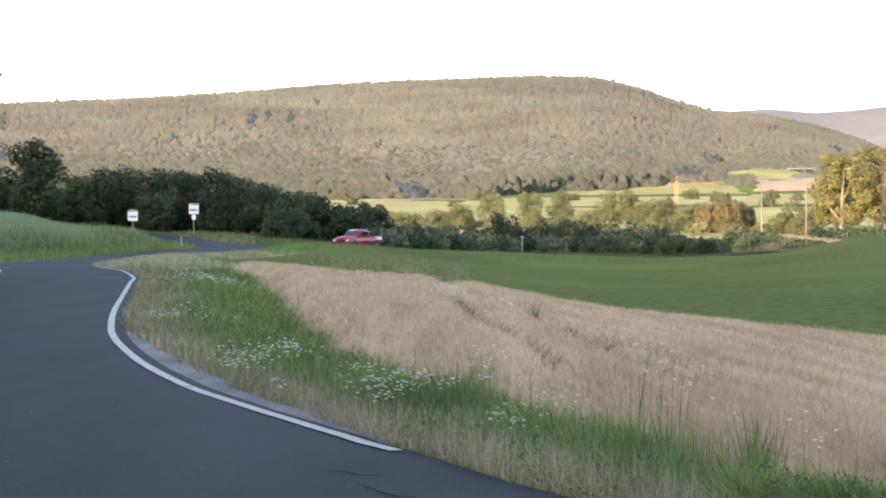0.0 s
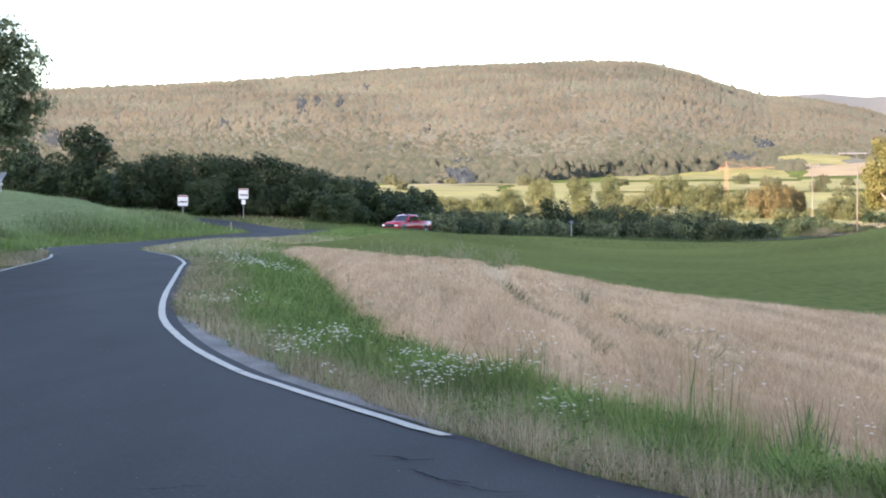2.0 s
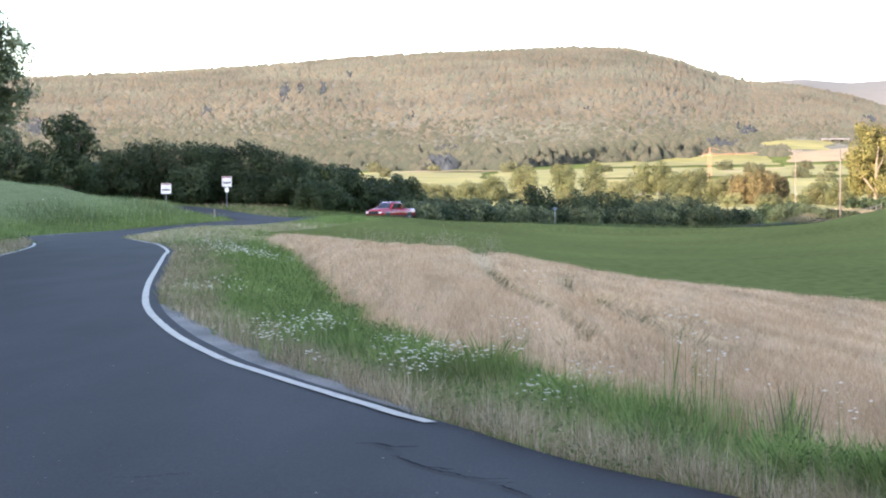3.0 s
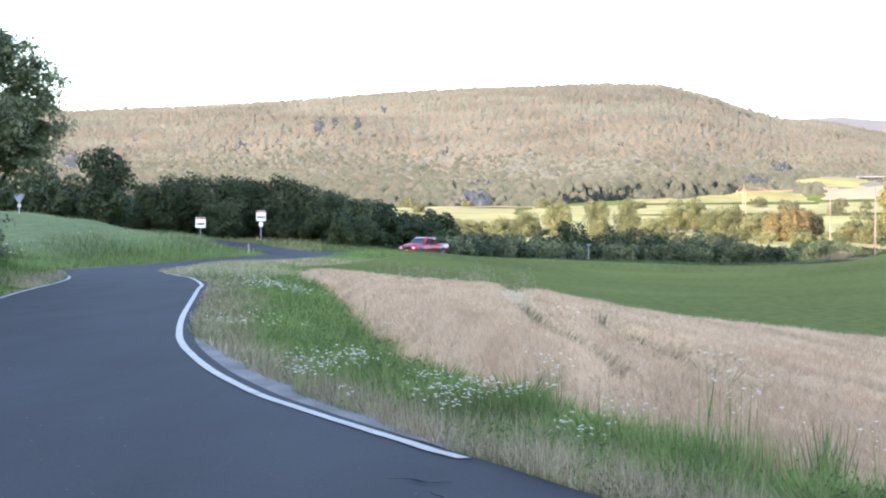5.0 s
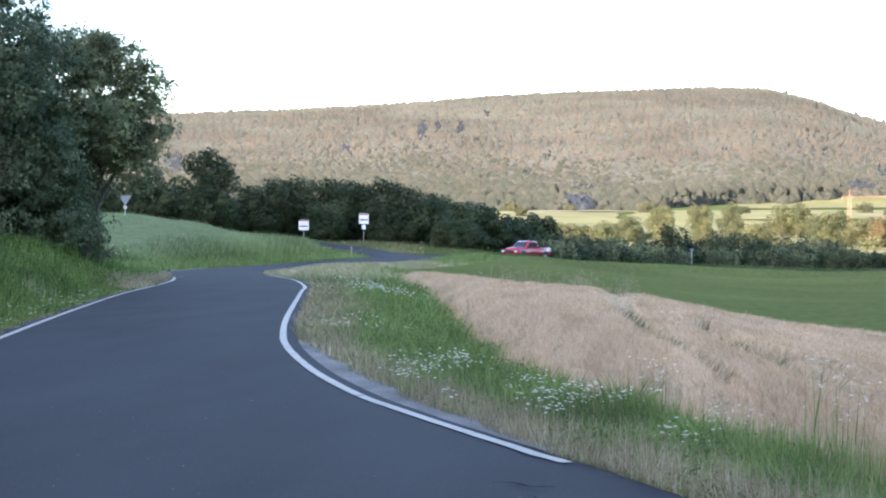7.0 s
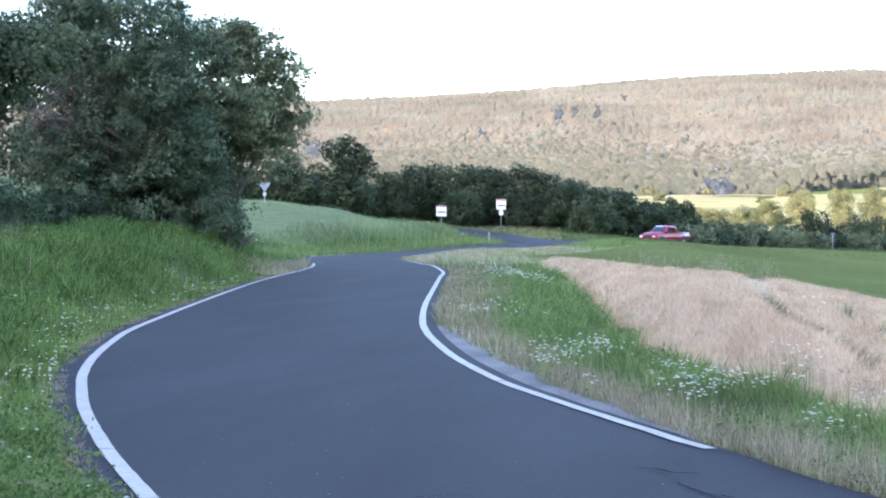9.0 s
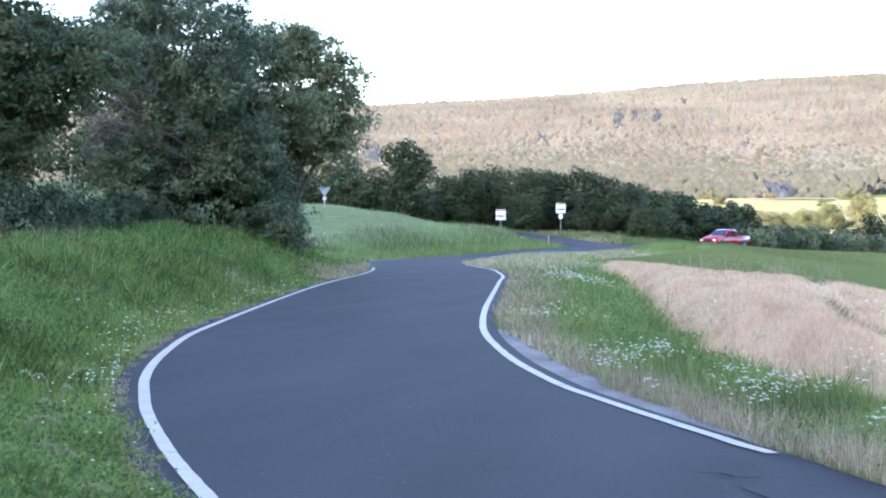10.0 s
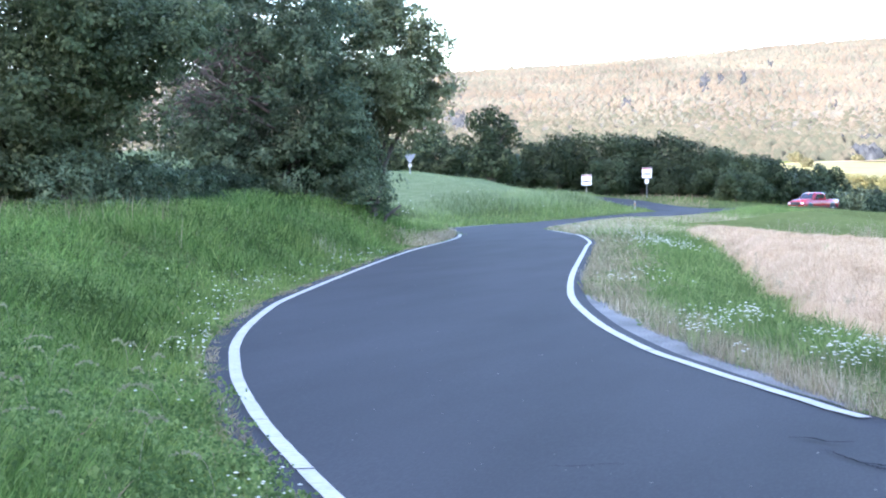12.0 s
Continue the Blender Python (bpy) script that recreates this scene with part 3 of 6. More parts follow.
k = (x > right_x(y) + 0.4) & (x < right_x(y) + (2.0 + 0.06 * y) * rng.uniform(0.2, 1.0, len(x))) & ((x < barley_x(y)) | (y > 74))
x, y = x[k], y[k]
off = x - right_x(y)
# low and withered on the inside of the bend
tongue = step01(68, 76, y) * (1 - step01(132, 150, y))
h = rng.uniform(0.2, 0.62, len(x)) * (1 - tongue * np.interp(off, [0, 3, 8], [0.68, 0.5, 0.3])) * (1 - 0.45 * step01(150, 175, y))
k = rng.uniform(0, 1, len(x)) < 0.66 - 0.32 * tongue * (1 - step01(3, 9, off)) + 0.5 * patchy(x, y, 0.25, 0.1, 5.0) + 0.6 * step01(126, 142, y)
for nm, m, kk, lb in (("verge_grass", M_GRASS, k, "green grass on the far roadside verge"), ("dry_grass", M_DRY, ~k, "pale dry grass on the far roadside verge")):
    tagged(new(nm, blades(nm, on_land(x[kk], y[kk], -0.05), h[kk], np.full(kk.sum(), 0.03), rng.uniform(0.2, 0.8, kk.sum()), m, rng, thin=True)), lb, "grass", kind="stuff")
x, y = scatter(rng, 130000, -0.27, -0.1, 76, 215)
k = (x < left_x(y) - 0.35) & (x > left_x(y) - np.where(y > 138, 9, 6)) & ~((y > 142) & (x > -0.36 * y + 32))
q = np.interp(y, side_c[:, 1], side_c[:, 0])
k &= (y < 146) | (np.abs(x - q) > 2.5)
x, y = x[k], y[k]
h = rng.uniform(0.2, 0.6, len(x)) * np.where(y > 120, 1.45, 1)
pale = rng.uniform(0, 1, len(x)) < 0.2 + 0.75 * step01(2.0, 5.0, left_x(y) - x)
for nm, m, kk, lb in (("verge_grass", M_GRASS, ~pale, "tall green grass between the road and the oats"), ("oat_edge", M_OATBLADE, pale, "pale green oat stalks thinning out towards the road")):
    tagged(new(nm, blades(nm, on_land(x[kk], y[kk], -0.05), h[kk], np.full(kk.sum(), 0.035), rng.uniform(0.2, 0.8, kk.sum()), m, rng, thin=True)), lb, "grass", kind="stuff")
x, y = scatter(rng, 16000, -0.18, -0.05, 150, 216)
q = np.interp(y, side_c[:, 1], side_c[:, 0])
k = (x > q + 2.9) & (x < left_x(y) - 1) & (784 + FOCAL * x / y < 560)
x, y = x[k], y[k]
dry = rng.uniform(0, 1, len(x)) < 0.5 * (784 + FOCAL * x / y < 450)
for nm, m, kk, lb in (("dry_grass", M_LITTER, dry, "short dry grass round the road signs"), ("verge_grass", M_DOCK, ~dry, "dull green grass round the road signs")):
    tagged(new(nm, blades(nm, on_land(x[kk], y[kk], -0.05), rng.uniform(0.15, 0.4, kk.sum()), np.full(kk.sum(), 0.04), rng.uniform(0.2, 0.8, kk.sum()), m, rng)), lb, "grass", kind="stuff")
# dark weeds between the verge and the oats
x, y = scatter(rng, 60000, -0.3, -0.1, 80, 178)
off = left_x(y) - x
k = (off > 1.8) & (off < np.interp(y, [80, 130, 178], [4.2, 6.5, 7.5])) & (rng.uniform(0, 1, len(x)) < np.clip(0.25 + 1.6 * patchy(x, y, 0.16, 0.09, 41.0), 0, 0.8)) & ~((y > 142) & (x > -0.36 * y + 32))
x, y = x[k], y[k]
tagged(new("verge_weeds", blades("verge_weeds", on_land(x, y, 0), rng.uniform(0.3, 0.85, len(x)), np.full(len(x), 0.05), rng.uniform(0.1, 0.5, len(x)), M_DOCK, rng, thin=True)), "dark green tall weeds along the edge of the oats", "weeds", kind="stuff")
P = on_land(x[::60], y[::60], 0.62)
tagged(new("flower_patch", heads("blossoms", P, rng.uniform(0.03, 0.06, len(P)), M_PETAL)), "scattered white blossoms among the weeds by the oats", "flowers", "white roadside flowers", "stuff")
# withered grass beside the line where the road drops out of sight
y = rng.uniform(56, 94, 9000)
x = left_x(y) - 0.14 - np.abs(rng.normal(0, 0.9, len(y)))
pale = rng.uniform(0, 1, len(x)) < 0.5
for m, kk, lb in ((M_DRY, pale, "pale dry grass where the road bends away"), (M_LITTER, ~pale, "brownish dry grass where the road bends away")):
    tagged(new("dry_grass", blades("dry_grass", on_land(x[kk], y[kk], -0.04), rng.uniform(0.1, 0.32, kk.sum()), np.full(kk.sum(), 0.018), rng.uniform(0.1, 0.6, kk.sum()), m, rng, thin=True)), lb, "grass", kind="stuff")
# tall grass between the far road and the green crop
y = rng.uniform(160, 254, 16000)
x = right_x(y) + rng.uniform(0.3, 2.2, len(y))
tagged(new("verge_grass", blades("verge_grass", on_land(x, y, -0.05), rng.uniform(0.3, 0.7, len(x)) * np.interp(y, [160, 205, 225], [0.5, 0.5, 1]), np.full(len(x), 0.05), rng.uniform(0.1, 0.5, len(x)), M_DOCK, rng, thin=True)), "tall dark grass between the far road and the green crop", "grass", kind="stuff")
y = rng.uniform(252, 339, 18000)
x = np.where((y > 262) & (rng.uniform(0, 1, len(y)) < 0.6), left_x(y) - rng.uniform(-0.1, 2.4, len(y)), right_x(y) + rng.uniform(-0.1, 2.6, len(y)))
k = rng.uniform(0, 1, len(y)) < 0.5
for nm, m, kk, lb in (("dry_grass", M_LITTER, k, "tall withered grass along the far road"), ("verge_grass", M_WEED, ~k, "tall dull green grass along the far road")):
    tagged(new(nm, blades(nm, on_land(x[kk], y[kk], -0.05), rng.uniform(0.4, 0.95, kk.sum()), np.full(kk.sum(), 0.06), rng.uniform(0.1, 0.5, kk.sum()), m, rng, thin=True)), lb, "grass", kind="stuff")
# bank on the other side
x, y = scatter(rng, 16500, -0.52, -0.14, 7, 82)
edge = left_x(y) - 0.19 - 0.16 * (patchy(x, y, 0, 1.3, 8.0) + patchy(x, y, 0, 4.5, 3.0) + 0.4)
k = (x < edge) & (x > left_x(y) - 15)
x, y = x[k], y[k]
off = left_x(y) - x
lush = step01(0.45, 1.7, off + 0.9 * patchy(x, y, 0.7, 0.3, 31.0))
h = (0.10 + 0.27 * lush) * (0.55 + 0.75 * np.clip(0.5 + patchy(x, y, 0.8, 0.45, 1.0) + 0.6 * patchy(x, y, 2.6, 1.4, 5.0), 0, 1.6)) * np.interp(y, [8, 12, 20, 40], [1.15, 1.05, 1.0, 1.25])
low = rng.uniform(0, 1, len(x)) > lush * 0.85
for m, kk, per, spray, lb in ((M_TALL, ~low, 17, 0.3, "tall green meadow grass in tufts on the roadside bank"), (M_SHORT, low, 15, 0.2, "short bright green grass at the foot of the roadside bank")):
    tagged(new("bank_grass", tussocks("bank_grass", x[kk], y[kk], np.minimum(h[kk], 0.55), per, 0.045 + 0.0042 * y[kk], (0.0046 if m is M_TALL else 0.0036) + 0.00024 * y[kk], m, rng, spray=spray)), lb, "grass", kind="stuff")
k = rng.uniform(0, 1, len(x)) < np.clip((0.3 + 1.2 * patchy(x, y, 0.5, 0.35, 21.0)) * (0.25 + lush) + 0.45 * (y < 15), 0.04, 0.9)
herbs(x[k], y[k], np.minimum(h[k], 0.55) * 0.85 + 0.02, 14, 0.032 + 0.0007 * y[k], "leafy green herbs among the grass of the bank")
# dry stalks with bent seed heads
k = rng.uniform(0, 1, len(x)) < 0.06 * (1 - step01(0.3, 1.4, off)) + 0.018
n = k.sum()
tagged(new("dry_grass", blades("dry_grass", on_land(x[k], y[k], -0.03), np.minimum(h[k] * 1.1 + 0.06, 0.45), 0.0028 + 0.00012 * y[k], rng.uniform(0.15, 0.6, n), M_LITTER, rng, 0.9)), "dry bent grass stalks on the roadside bank", "grass", kind="stuff")
# withered litter where the grass meets the asphalt
y = np.exp(rng.uniform(math.log(8), math.log(74), 10000))
x = left_x(y) - 0.16 - np.abs(rng.normal(0, 0.14, len(y)))
k = patchy(x, y, 0.5, 1.1, 15.0) > -0.05
x, y = x[k], y[k]
tagged(new("dry_litter", blades("dry_litter", on_land(x, y, -0.01), rng.uniform(0.02, 0.075, len(x)), 0.003 + 0.0002 * y, rng.uniform(0.3, 1.0, len(x)), M_LITTER, rng)), "withered grass litter along the asphalt edge", "grass", kind="stuff")
# tall dry stalks on top of the bank, under the trees
az, d = rng.uniform(-0.46, -0.36, 190), rng.uniform(33, 43, 190)
x, y = d * np.sin(az), d * np.cos(az)
tagged(new("dry_grass", blades("dry_grass", on_land(x, y, -0.03), rng.uniform(0.3, 0.75, len(x)), np.full(len(x), 0.009), rng.uniform(0.02, 0.22, len(x)), M_LITTER, rng)), "tall dry stalks along the top of the bank", "grass", kind="stuff")


# ---- fields ----
def field(name, inside, az0, az1, d0, d1, lift, mat, label, res=(160, 200)):
    """A crop's canopy: a sheet over the land inside a region."""
    a, d = np.linspace(az0, az1, res[0]), np.exp(np.linspace(math.log(d0), math.log(d1), res[1]))
    A, D = np.meshgrid(a, d)
    X, Y = D * np.sin(A), D * np.cos(A)
    ok = inside(X, Y)
    Z = land(X, Y) + lift * step01(0, 3.5, left_x(Y) - 2.6 - 0.012 * np.maximum(Y - 90, 0) - X)
    i = np.arange(X.size).reshape(X.shape)
    q = ok[:-1, :-1] & ok[1:, :-1] & ok[:-1, 1:] & ok[1:, 1:]
    F = np.stack([i[:-1, :-1], i[:-1, 1:], i[1:, 1:], i[1:, :-1]], -1)[q]
    used, inv = np.unique(F, return_inverse=True)
    V = np.stack([X, Y, Z], -1).reshape(-1, 3)[used]
    return tagged(new(name, mesh_of(name, V, inv.reshape(-1, 4), mat, True)), label, "field", kind="structure")


def barley_far(x):
    return np.interp(x, [-9, -8.3, -6.4, -1.6, -0.07, 3.2, 5.35, 8.4, 12, 16], [77, 76, 73, 67, 62, 51.6, 45, 37.5, 28, 18])


def in_barley(x, y):
    return (x > barley_x(y)) & (y < barley_far(x)) & (x < 18) & (y > 4)


def far_x(y):
    """The barley's far edge, as x for each y."""
    xs = np.linspace(-9, 16, 120)
    return np.interp(y, barley_far(xs)[::-1], xs[::-1])


def strip_field(name, ys, x0, x1, lift, mat, label, n):
    """A crop's canopy between two edges."""
    c = np.linspace(0, 1, n) ** 1.4
    X = x0[:, None] + (x1 - x0)[:, None] * c
    Y = np.repeat(ys[:, None], n, 1)
    return tagged(new(name, grid_mesh(name, np.stack([X, Y, land(X, Y) + (lift(X, Y, x0[:, None]) if callable(lift) else lift)], -1), mat)), label, "field", kind="structure")


# tractor tracks with thinner, shorter crop
def track(x, y):
    t1 = np.abs(x - np.interp(y, [17, 20, 25, 31, 45, 62], [1.12, 1.08, 0.99, 0.68, 0.3, 0.02])) / (0.06 + 0.0028 * y) + 9 * (y < 18) + 9 * (y > 62)
    t2 = np.abs(x - np.interp(y, [16, 19, 23, 26.5, 30, 46, 60], [2.5, 2.3, 2.16, 2.06, 1.94, 1.95, 1.85])) / (0.10 + 0.0042 * y) + 9 * (y < 17.5) + 9 * (y > 44)
    t3 = np.abs(x - np.interp(y, [17, 20.8, 21.6, 23.5, 25.4, 28.6, 34, 40], [3.9, 3.5, 3.3, 3.1, 2.87, 2.56, 2.33, 2.2])) / (0.08 + 0.0035 * y) + 9 * (y < 18.5) + 9 * (y > 36)
    return np.minimum(np.minimum(t1, t2), t3)


def rows(x, y):
    """Soft ridges along the drilled rows, and their breaks."""
    lean = x + 0.035 * (y - 25) + 0.12 * np.sin(y / 9)
    return np.array([noise.noise((a * 2.1, b * 0.07, 2.0)) + 0.6 * noise.noise((a * 6.3, b * 0.16, 9.0)) + 0.35 * noise.noise((a * 5.0, b * 1.6, 4.0)) for a, b in zip(lean.ravel(), y.ravel())]).reshape(x.shape)


BARLEY_H = 0.62
ys = np.exp(np.linspace(math.log(5), math.log(76), 200))
strip_field("barley_bed", ys, barley_x(ys) + 0.05, np.maximum(far_x(ys), barley_x(ys) + 0.1), lambda x, y, x0: BARLEY_H * 0.84 * (0.5 * step01(-0.05, 0.3, x - x0) + 0.5 * step01(0.0, 1.3, x - x0)) * (1 + 0.11 * rows(x, y)) * (1 - (0.75 - 0.6 * step01(38, 52, y)) * np.clip(1.7 - track(x, y), 0, 1)), M_WHEATBED, "dense straw of a ripe barley field", 120)
ys = np.concatenate([np.exp(np.linspace(math.log(20), math.log(200), 150)), np.linspace(201, 300, 100)])
edge = np.where(ys < 76, np.maximum(far_x(ys + 1.2), -20), right_x(ys) + np.interp(ys, [76, 95, 140, 165], [5.5, 5.5, 4.2, 0.7]))
strip_field("green_field", ys, np.maximum(edge, right_x(ys) + 0.7), np.full(len(ys), 110.0), lambda x, y, x0: 0.02 + 0.25 * step01(0, 2.5, x - x0), M_FIELD, "low dark green crop field, smooth and even", 95)


def in_oats(x, y):
    return (x < left_x(y) - 2.6 - 0.012 * np.maximum(y - 90, 0)) & (y > 72) & (y < 196 + 0.25 * (x + 24)) & ((x < -24 - 0.35 * np.maximum(y - 140, 0)) | (y < 140)) & (x < -0.22 * y + 9)


field("oat_field", in_oats, -0.6, -0.12, 70, 200, 0.34, M_OATS, "pale green unripe oat field on a gentle rise", (150, 130))

x, y = scatter(rng, 430000, -0.2, 0.34, 7, 80)
k = in_barley(x, y)
tk = track(x, y)
k &= (tk > 1) | (y > 44) | (rng.uniform(0, 1, len(x)) < 0.1)
x, y, tk = x[k], y[k], tk[k]
h = BARLEY_H * rng.uniform(0.93, 1.04, len(x)) * (1 + 0.11 * rows(x, y)) * np.where(tk < 1, 0.75, 1)
rim = (x < barley_x(y) + 0.35) | (tk < 1.6)
foot = np.where(rim, 0.02, 0.5)
rise = 0.5 * step01(-0.05, 0.3, x - barley_x(y)) + 0.5 * step01(0.0, 1.3, x - barley_x(y))
h, foot = h * (0.25 + 0.75 * rise), foot * rise
tagged(new("barley", blades("barley", on_land(x, y, 0) + np.stack([0 * x, 0 * x, foot], 1), np.maximum(h - foot, 0.05), 0.004 + 0.00026 * y, np.where(rim, rng.uniform(0.02, 0.2, len(x)), rng.uniform(0.2, 0.9, len(x))), M_WHEAT, rng, thin=True)), "ripe straw-coloured barley, bent ears, standing thick", "crop", kind="stuff")
x, y = scatter(rng, 170000, -0.2, 0.34, 7, 80)
k = in_barley(x, y) & (track(x, y) < 1.3) & (rng.uniform(0, 1, len(x)) < (0.14 + 0.5 * (patchy(x, y, 0.9, 0.25, 9.0) > 0.0) + 0.3 * (y < 30)) * (1 - 0.85 * step01(29, 36, y)))
x, y = x[k], y[k]
ty = rng.uniform(18.5, 60, 1500)
t1x = np.interp(ty, [17, 20, 25, 31, 45, 62], [1.12, 1.08, 0.99, 0.68, 0.3, 0.02]) + rng.normal(size=1500) * 0.03
k = patchy(t1x, ty, 0.4, 0.5, 17.0) > -0.22
x, y = np.concatenate([x, t1x[k]]), np.concatenate([y, ty[k]])
tagged(new("field_weeds", blades("field_weeds", on_land(x, y, 0.06), rng.uniform(0.26, 0.57, len(x)), 0.0018 + 0.0001 * y, rng.uniform(0.2, 0.8, len(x)), M_WEED, rng)), "dull green weeds along tractor tracks in the barley", "weeds", kind="stuff")
x, y = scatter(rng, 30000, -0.5, -0.12, 72, 196)
k = in_oats(x, y)
x, y = x[k], y[k]
tagged(new("oats", blades("oats", on_land(x, y, 0.16), rng.uniform(0.2, 0.5, len(x)), np.full(len(x), 0.04), rng.uniform(0.2, 0.8, len(x)), M_OATBLADE, rng, thin=True)), "pale green oat ears", "crop", kind="stuff")


# ---- woods on the hill ----
def crown_shape(rng, point):
    """One far crown: an upright uneven dome without an underside."""
    V = [(rng.uniform(-0.15, 0.15), rng.uniform(-0.15, 0.15), 1.0)]
    for k in range(3):
        a, w = k * 2.094 + rng.uniform(-0.45, 0.45), rng.uniform(0.62, 0.85) * (1 - 0.5 * point)
        V.append((math.cos(a) * w, math.sin(a) * w, rng.uniform(0.45, 0.72)))
    for k in range(3):
        a, w = k * 2.094 + 1.047 + rng.uniform(-0.45, 0.45), rng.uniform(0.95, 1.25)
        V.append((math.cos(a) * w, math.sin(a) * w, rng.uniform(-0.35, -0.1)))
    F = [(0, 1 + k, 1 + (k + 1) % 3) for k in range(3)]
    F += [(1 + k, 4 + k, 1 + (k + 1) % 3) for k in range(3)] + [(1 + (k + 1) % 3, 4 + k, 4 + (k + 1) % 3) for k in range(3)]
    return np.array(V), np.array(F)


SHAPES = [crown_shape(rng, p) for p in (0.1, 0.2, 0.3, 0.6, 0.7, 0.85, 0.15, 0.35)]


def wood(name, x, y, size, aspect, pointed, mat, label, sink=0.3, lift=0.0, own=0.33):
    """A far wood of many crowns in one mesh; lift raises single lobes above the ground."""
    Vs, Fs, o = [], [], 0
    z = land(x, y) + lift
    order = np.where(rng.uniform(0, 1, len(x)) < pointed, rng.integers(3, 6, len(x)), rng.choice([0, 1, 2, 6, 7], len(x)))
    for i in range(len(x)):
        V, F = SHAPES[order[i]]
        a, s = rng.uniform(0, 6.28), size[i]
        R = np.array([[math.cos(a), -math.sin(a), 0], [math.sin(a), math.cos(a), 0], [0, 0, aspect[i]]]) * s
        Vs.append(V @ R.T + (x[i], y[i], z[i] + s * aspect[i] * sink)), Fs.append(F + o)
        o += len(V)
    me = mesh_of(name, np.vstack(Vs), np.vstack(Fs), mat, True)
    # leaf canopies scatter light: their shading leans towards the slope's own
    nv = np.empty(len(me.vertices) * 3, np.float32)
    me.vertices.foreach_get("normal", nv)
    nv = nv.reshape(-1, 3) * own + np.array([-0.12, -0.52, 0.34], np.float32)
    nv /= np.linalg.norm(nv, axis=1)[:, None]
    me.normals_split_custom_set_from_vertices(nv.tolist())
    return tagged(new(name, me), label, "wood", kind="stuff")


n = 39000
wa = rng.uniform(-0.46, 0.235, n)
wd = 1258 + 800 * rng.uniform(0, 1, n) ** 0.92
wx, wy = wd * np.sin(wa), wd * np.cos(wa)
px = 784 + FOCAL * np.tan(wa)
keep = ~((px > 1275 + 0.12 * (wd - 1262)) & (px < 1475) & (wd < 1385 + 20 * np.sin(px / 30))) & ((wa > -0.31) | (rng.uniform(0, 1, n) < 0.5))
wx, wy, wd, px = wx[keep], wy[keep], wd[keep], px[keep]
size = rng.uniform(1.6, 3.3, len(wx)) * np.interp(wd, [1262, 1450], [1.2, 1.0])
tall = rng.uniform(0.75, 1.25, len(wx)) * np.interp(wd, [1400, 1560, 2000], [0.9, 1.25, 1.4]) * np.where(rng.uniform(0, 1, len(wx)) < 0.04, 1.35, 1) * np.interp(wd, [1262, 1450], [0.8, 1.0])
# dark spruces stand in a few clumps, and dark crowns paint the shaded hollows; red-brown crowns in the middle belt;
# broadleaved ones at the foot
dark = np.zeros(len(wx), bool)
for p, d, rp, rr in ((1220, 1330, 27, 42), (1264, 1455, 17, 26), (446, 1660, 9, 60), (310, 1560, 8, 25), (476, 1690, 4, 50), (515, 1660, 4, 45), (672, 1480, 9, 16), (725, 1290, 22, 14), (4, 1475, 20, 55), (690, 1300, 8, 12), (980, 1500, 7, 12), (1480, 1640, 10, 30), (560, 1750, 6, 25)):
    dark |= (((px - p) / rp) ** 2 + ((wd - d) / rr) ** 2 < rng.uniform(0.2, 1.7, len(wx)))
mix = rng.uniform(0, 1, len(wx)) + 0.5 * patchy(px, wd, 0.012, 0.012, 6.0)
low = ~dark & (wd < 1262 + 170 * rng.uniform(0.4, 1.6, len(wx)) + 60 * np.sin(px / 170))
big_low = low & (wd < 1400)
size = np.where(big_low, size * 1.15, size)
low = low & (~big_low | (rng.uniform(0, 1, len(wx)) < 0.8))
tan = ~dark & ~low & ~big_low & (mix < np.interp(wd, [1400, 1480, 1640, 1800], [0.25, 0.62, 0.45, 0.18]))
for sel, m, pt, lb in ((dark, M_SPRUCE_SHADE, 0.9, "dark spruces standing in clumps in the hillside wood"), (low, M_FOREST_LOW, 0.0, "olive-green broadleaved wood along the foot of the hill"),
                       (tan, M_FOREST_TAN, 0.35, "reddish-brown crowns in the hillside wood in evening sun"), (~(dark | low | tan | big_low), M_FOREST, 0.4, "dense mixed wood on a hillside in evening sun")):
    wood("hillside_wood", wx[sel], wy[sel], size[sel] * (0.8 if m is M_SPRUCE_SHADE else 1), tall[sel] * (1.5 if m is M_SPRUCE_SHADE else 1), pt, m, lb, -0.12)
n = 4000
wa, u = rng.uniform(-0.33, 0.155, n), rng.uniform(0, 1, n)
px = 784 + FOCAL * np.tan(wa)


def wood_front(px):
    """Distance at which the wood begins."""
    return np.interp(px, [-400, 820, 880, 960, 1060, 1180, 1260], [1010, 1015, 1090, 1160, 1205, 1240, 1250]) + 10 * np.sin(px / 37) + 6 * np.sin(px / 11)


lo = wood_front(px)
wd = lo + (1266 - lo) * u
# a wedge of shade at the wood's foot, made of dark crowns
gloom = (px > 702) & (px < 752) & (wd < 1215 - (px - 702) * 2.6)
for sel, m, sz, tl, lb in ((~gloom, M_FOREST_LOW, 1.0, 1.0, "broadleaved trees and bushes along the wood edge"), (gloom, M_SPRUCE_SHADE, 0.9, 1.2, "dark spruces at the edge of the wood")):
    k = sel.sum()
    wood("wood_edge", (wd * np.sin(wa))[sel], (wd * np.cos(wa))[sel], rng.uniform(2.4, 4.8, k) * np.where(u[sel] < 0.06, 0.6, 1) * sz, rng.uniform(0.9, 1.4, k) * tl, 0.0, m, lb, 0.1)

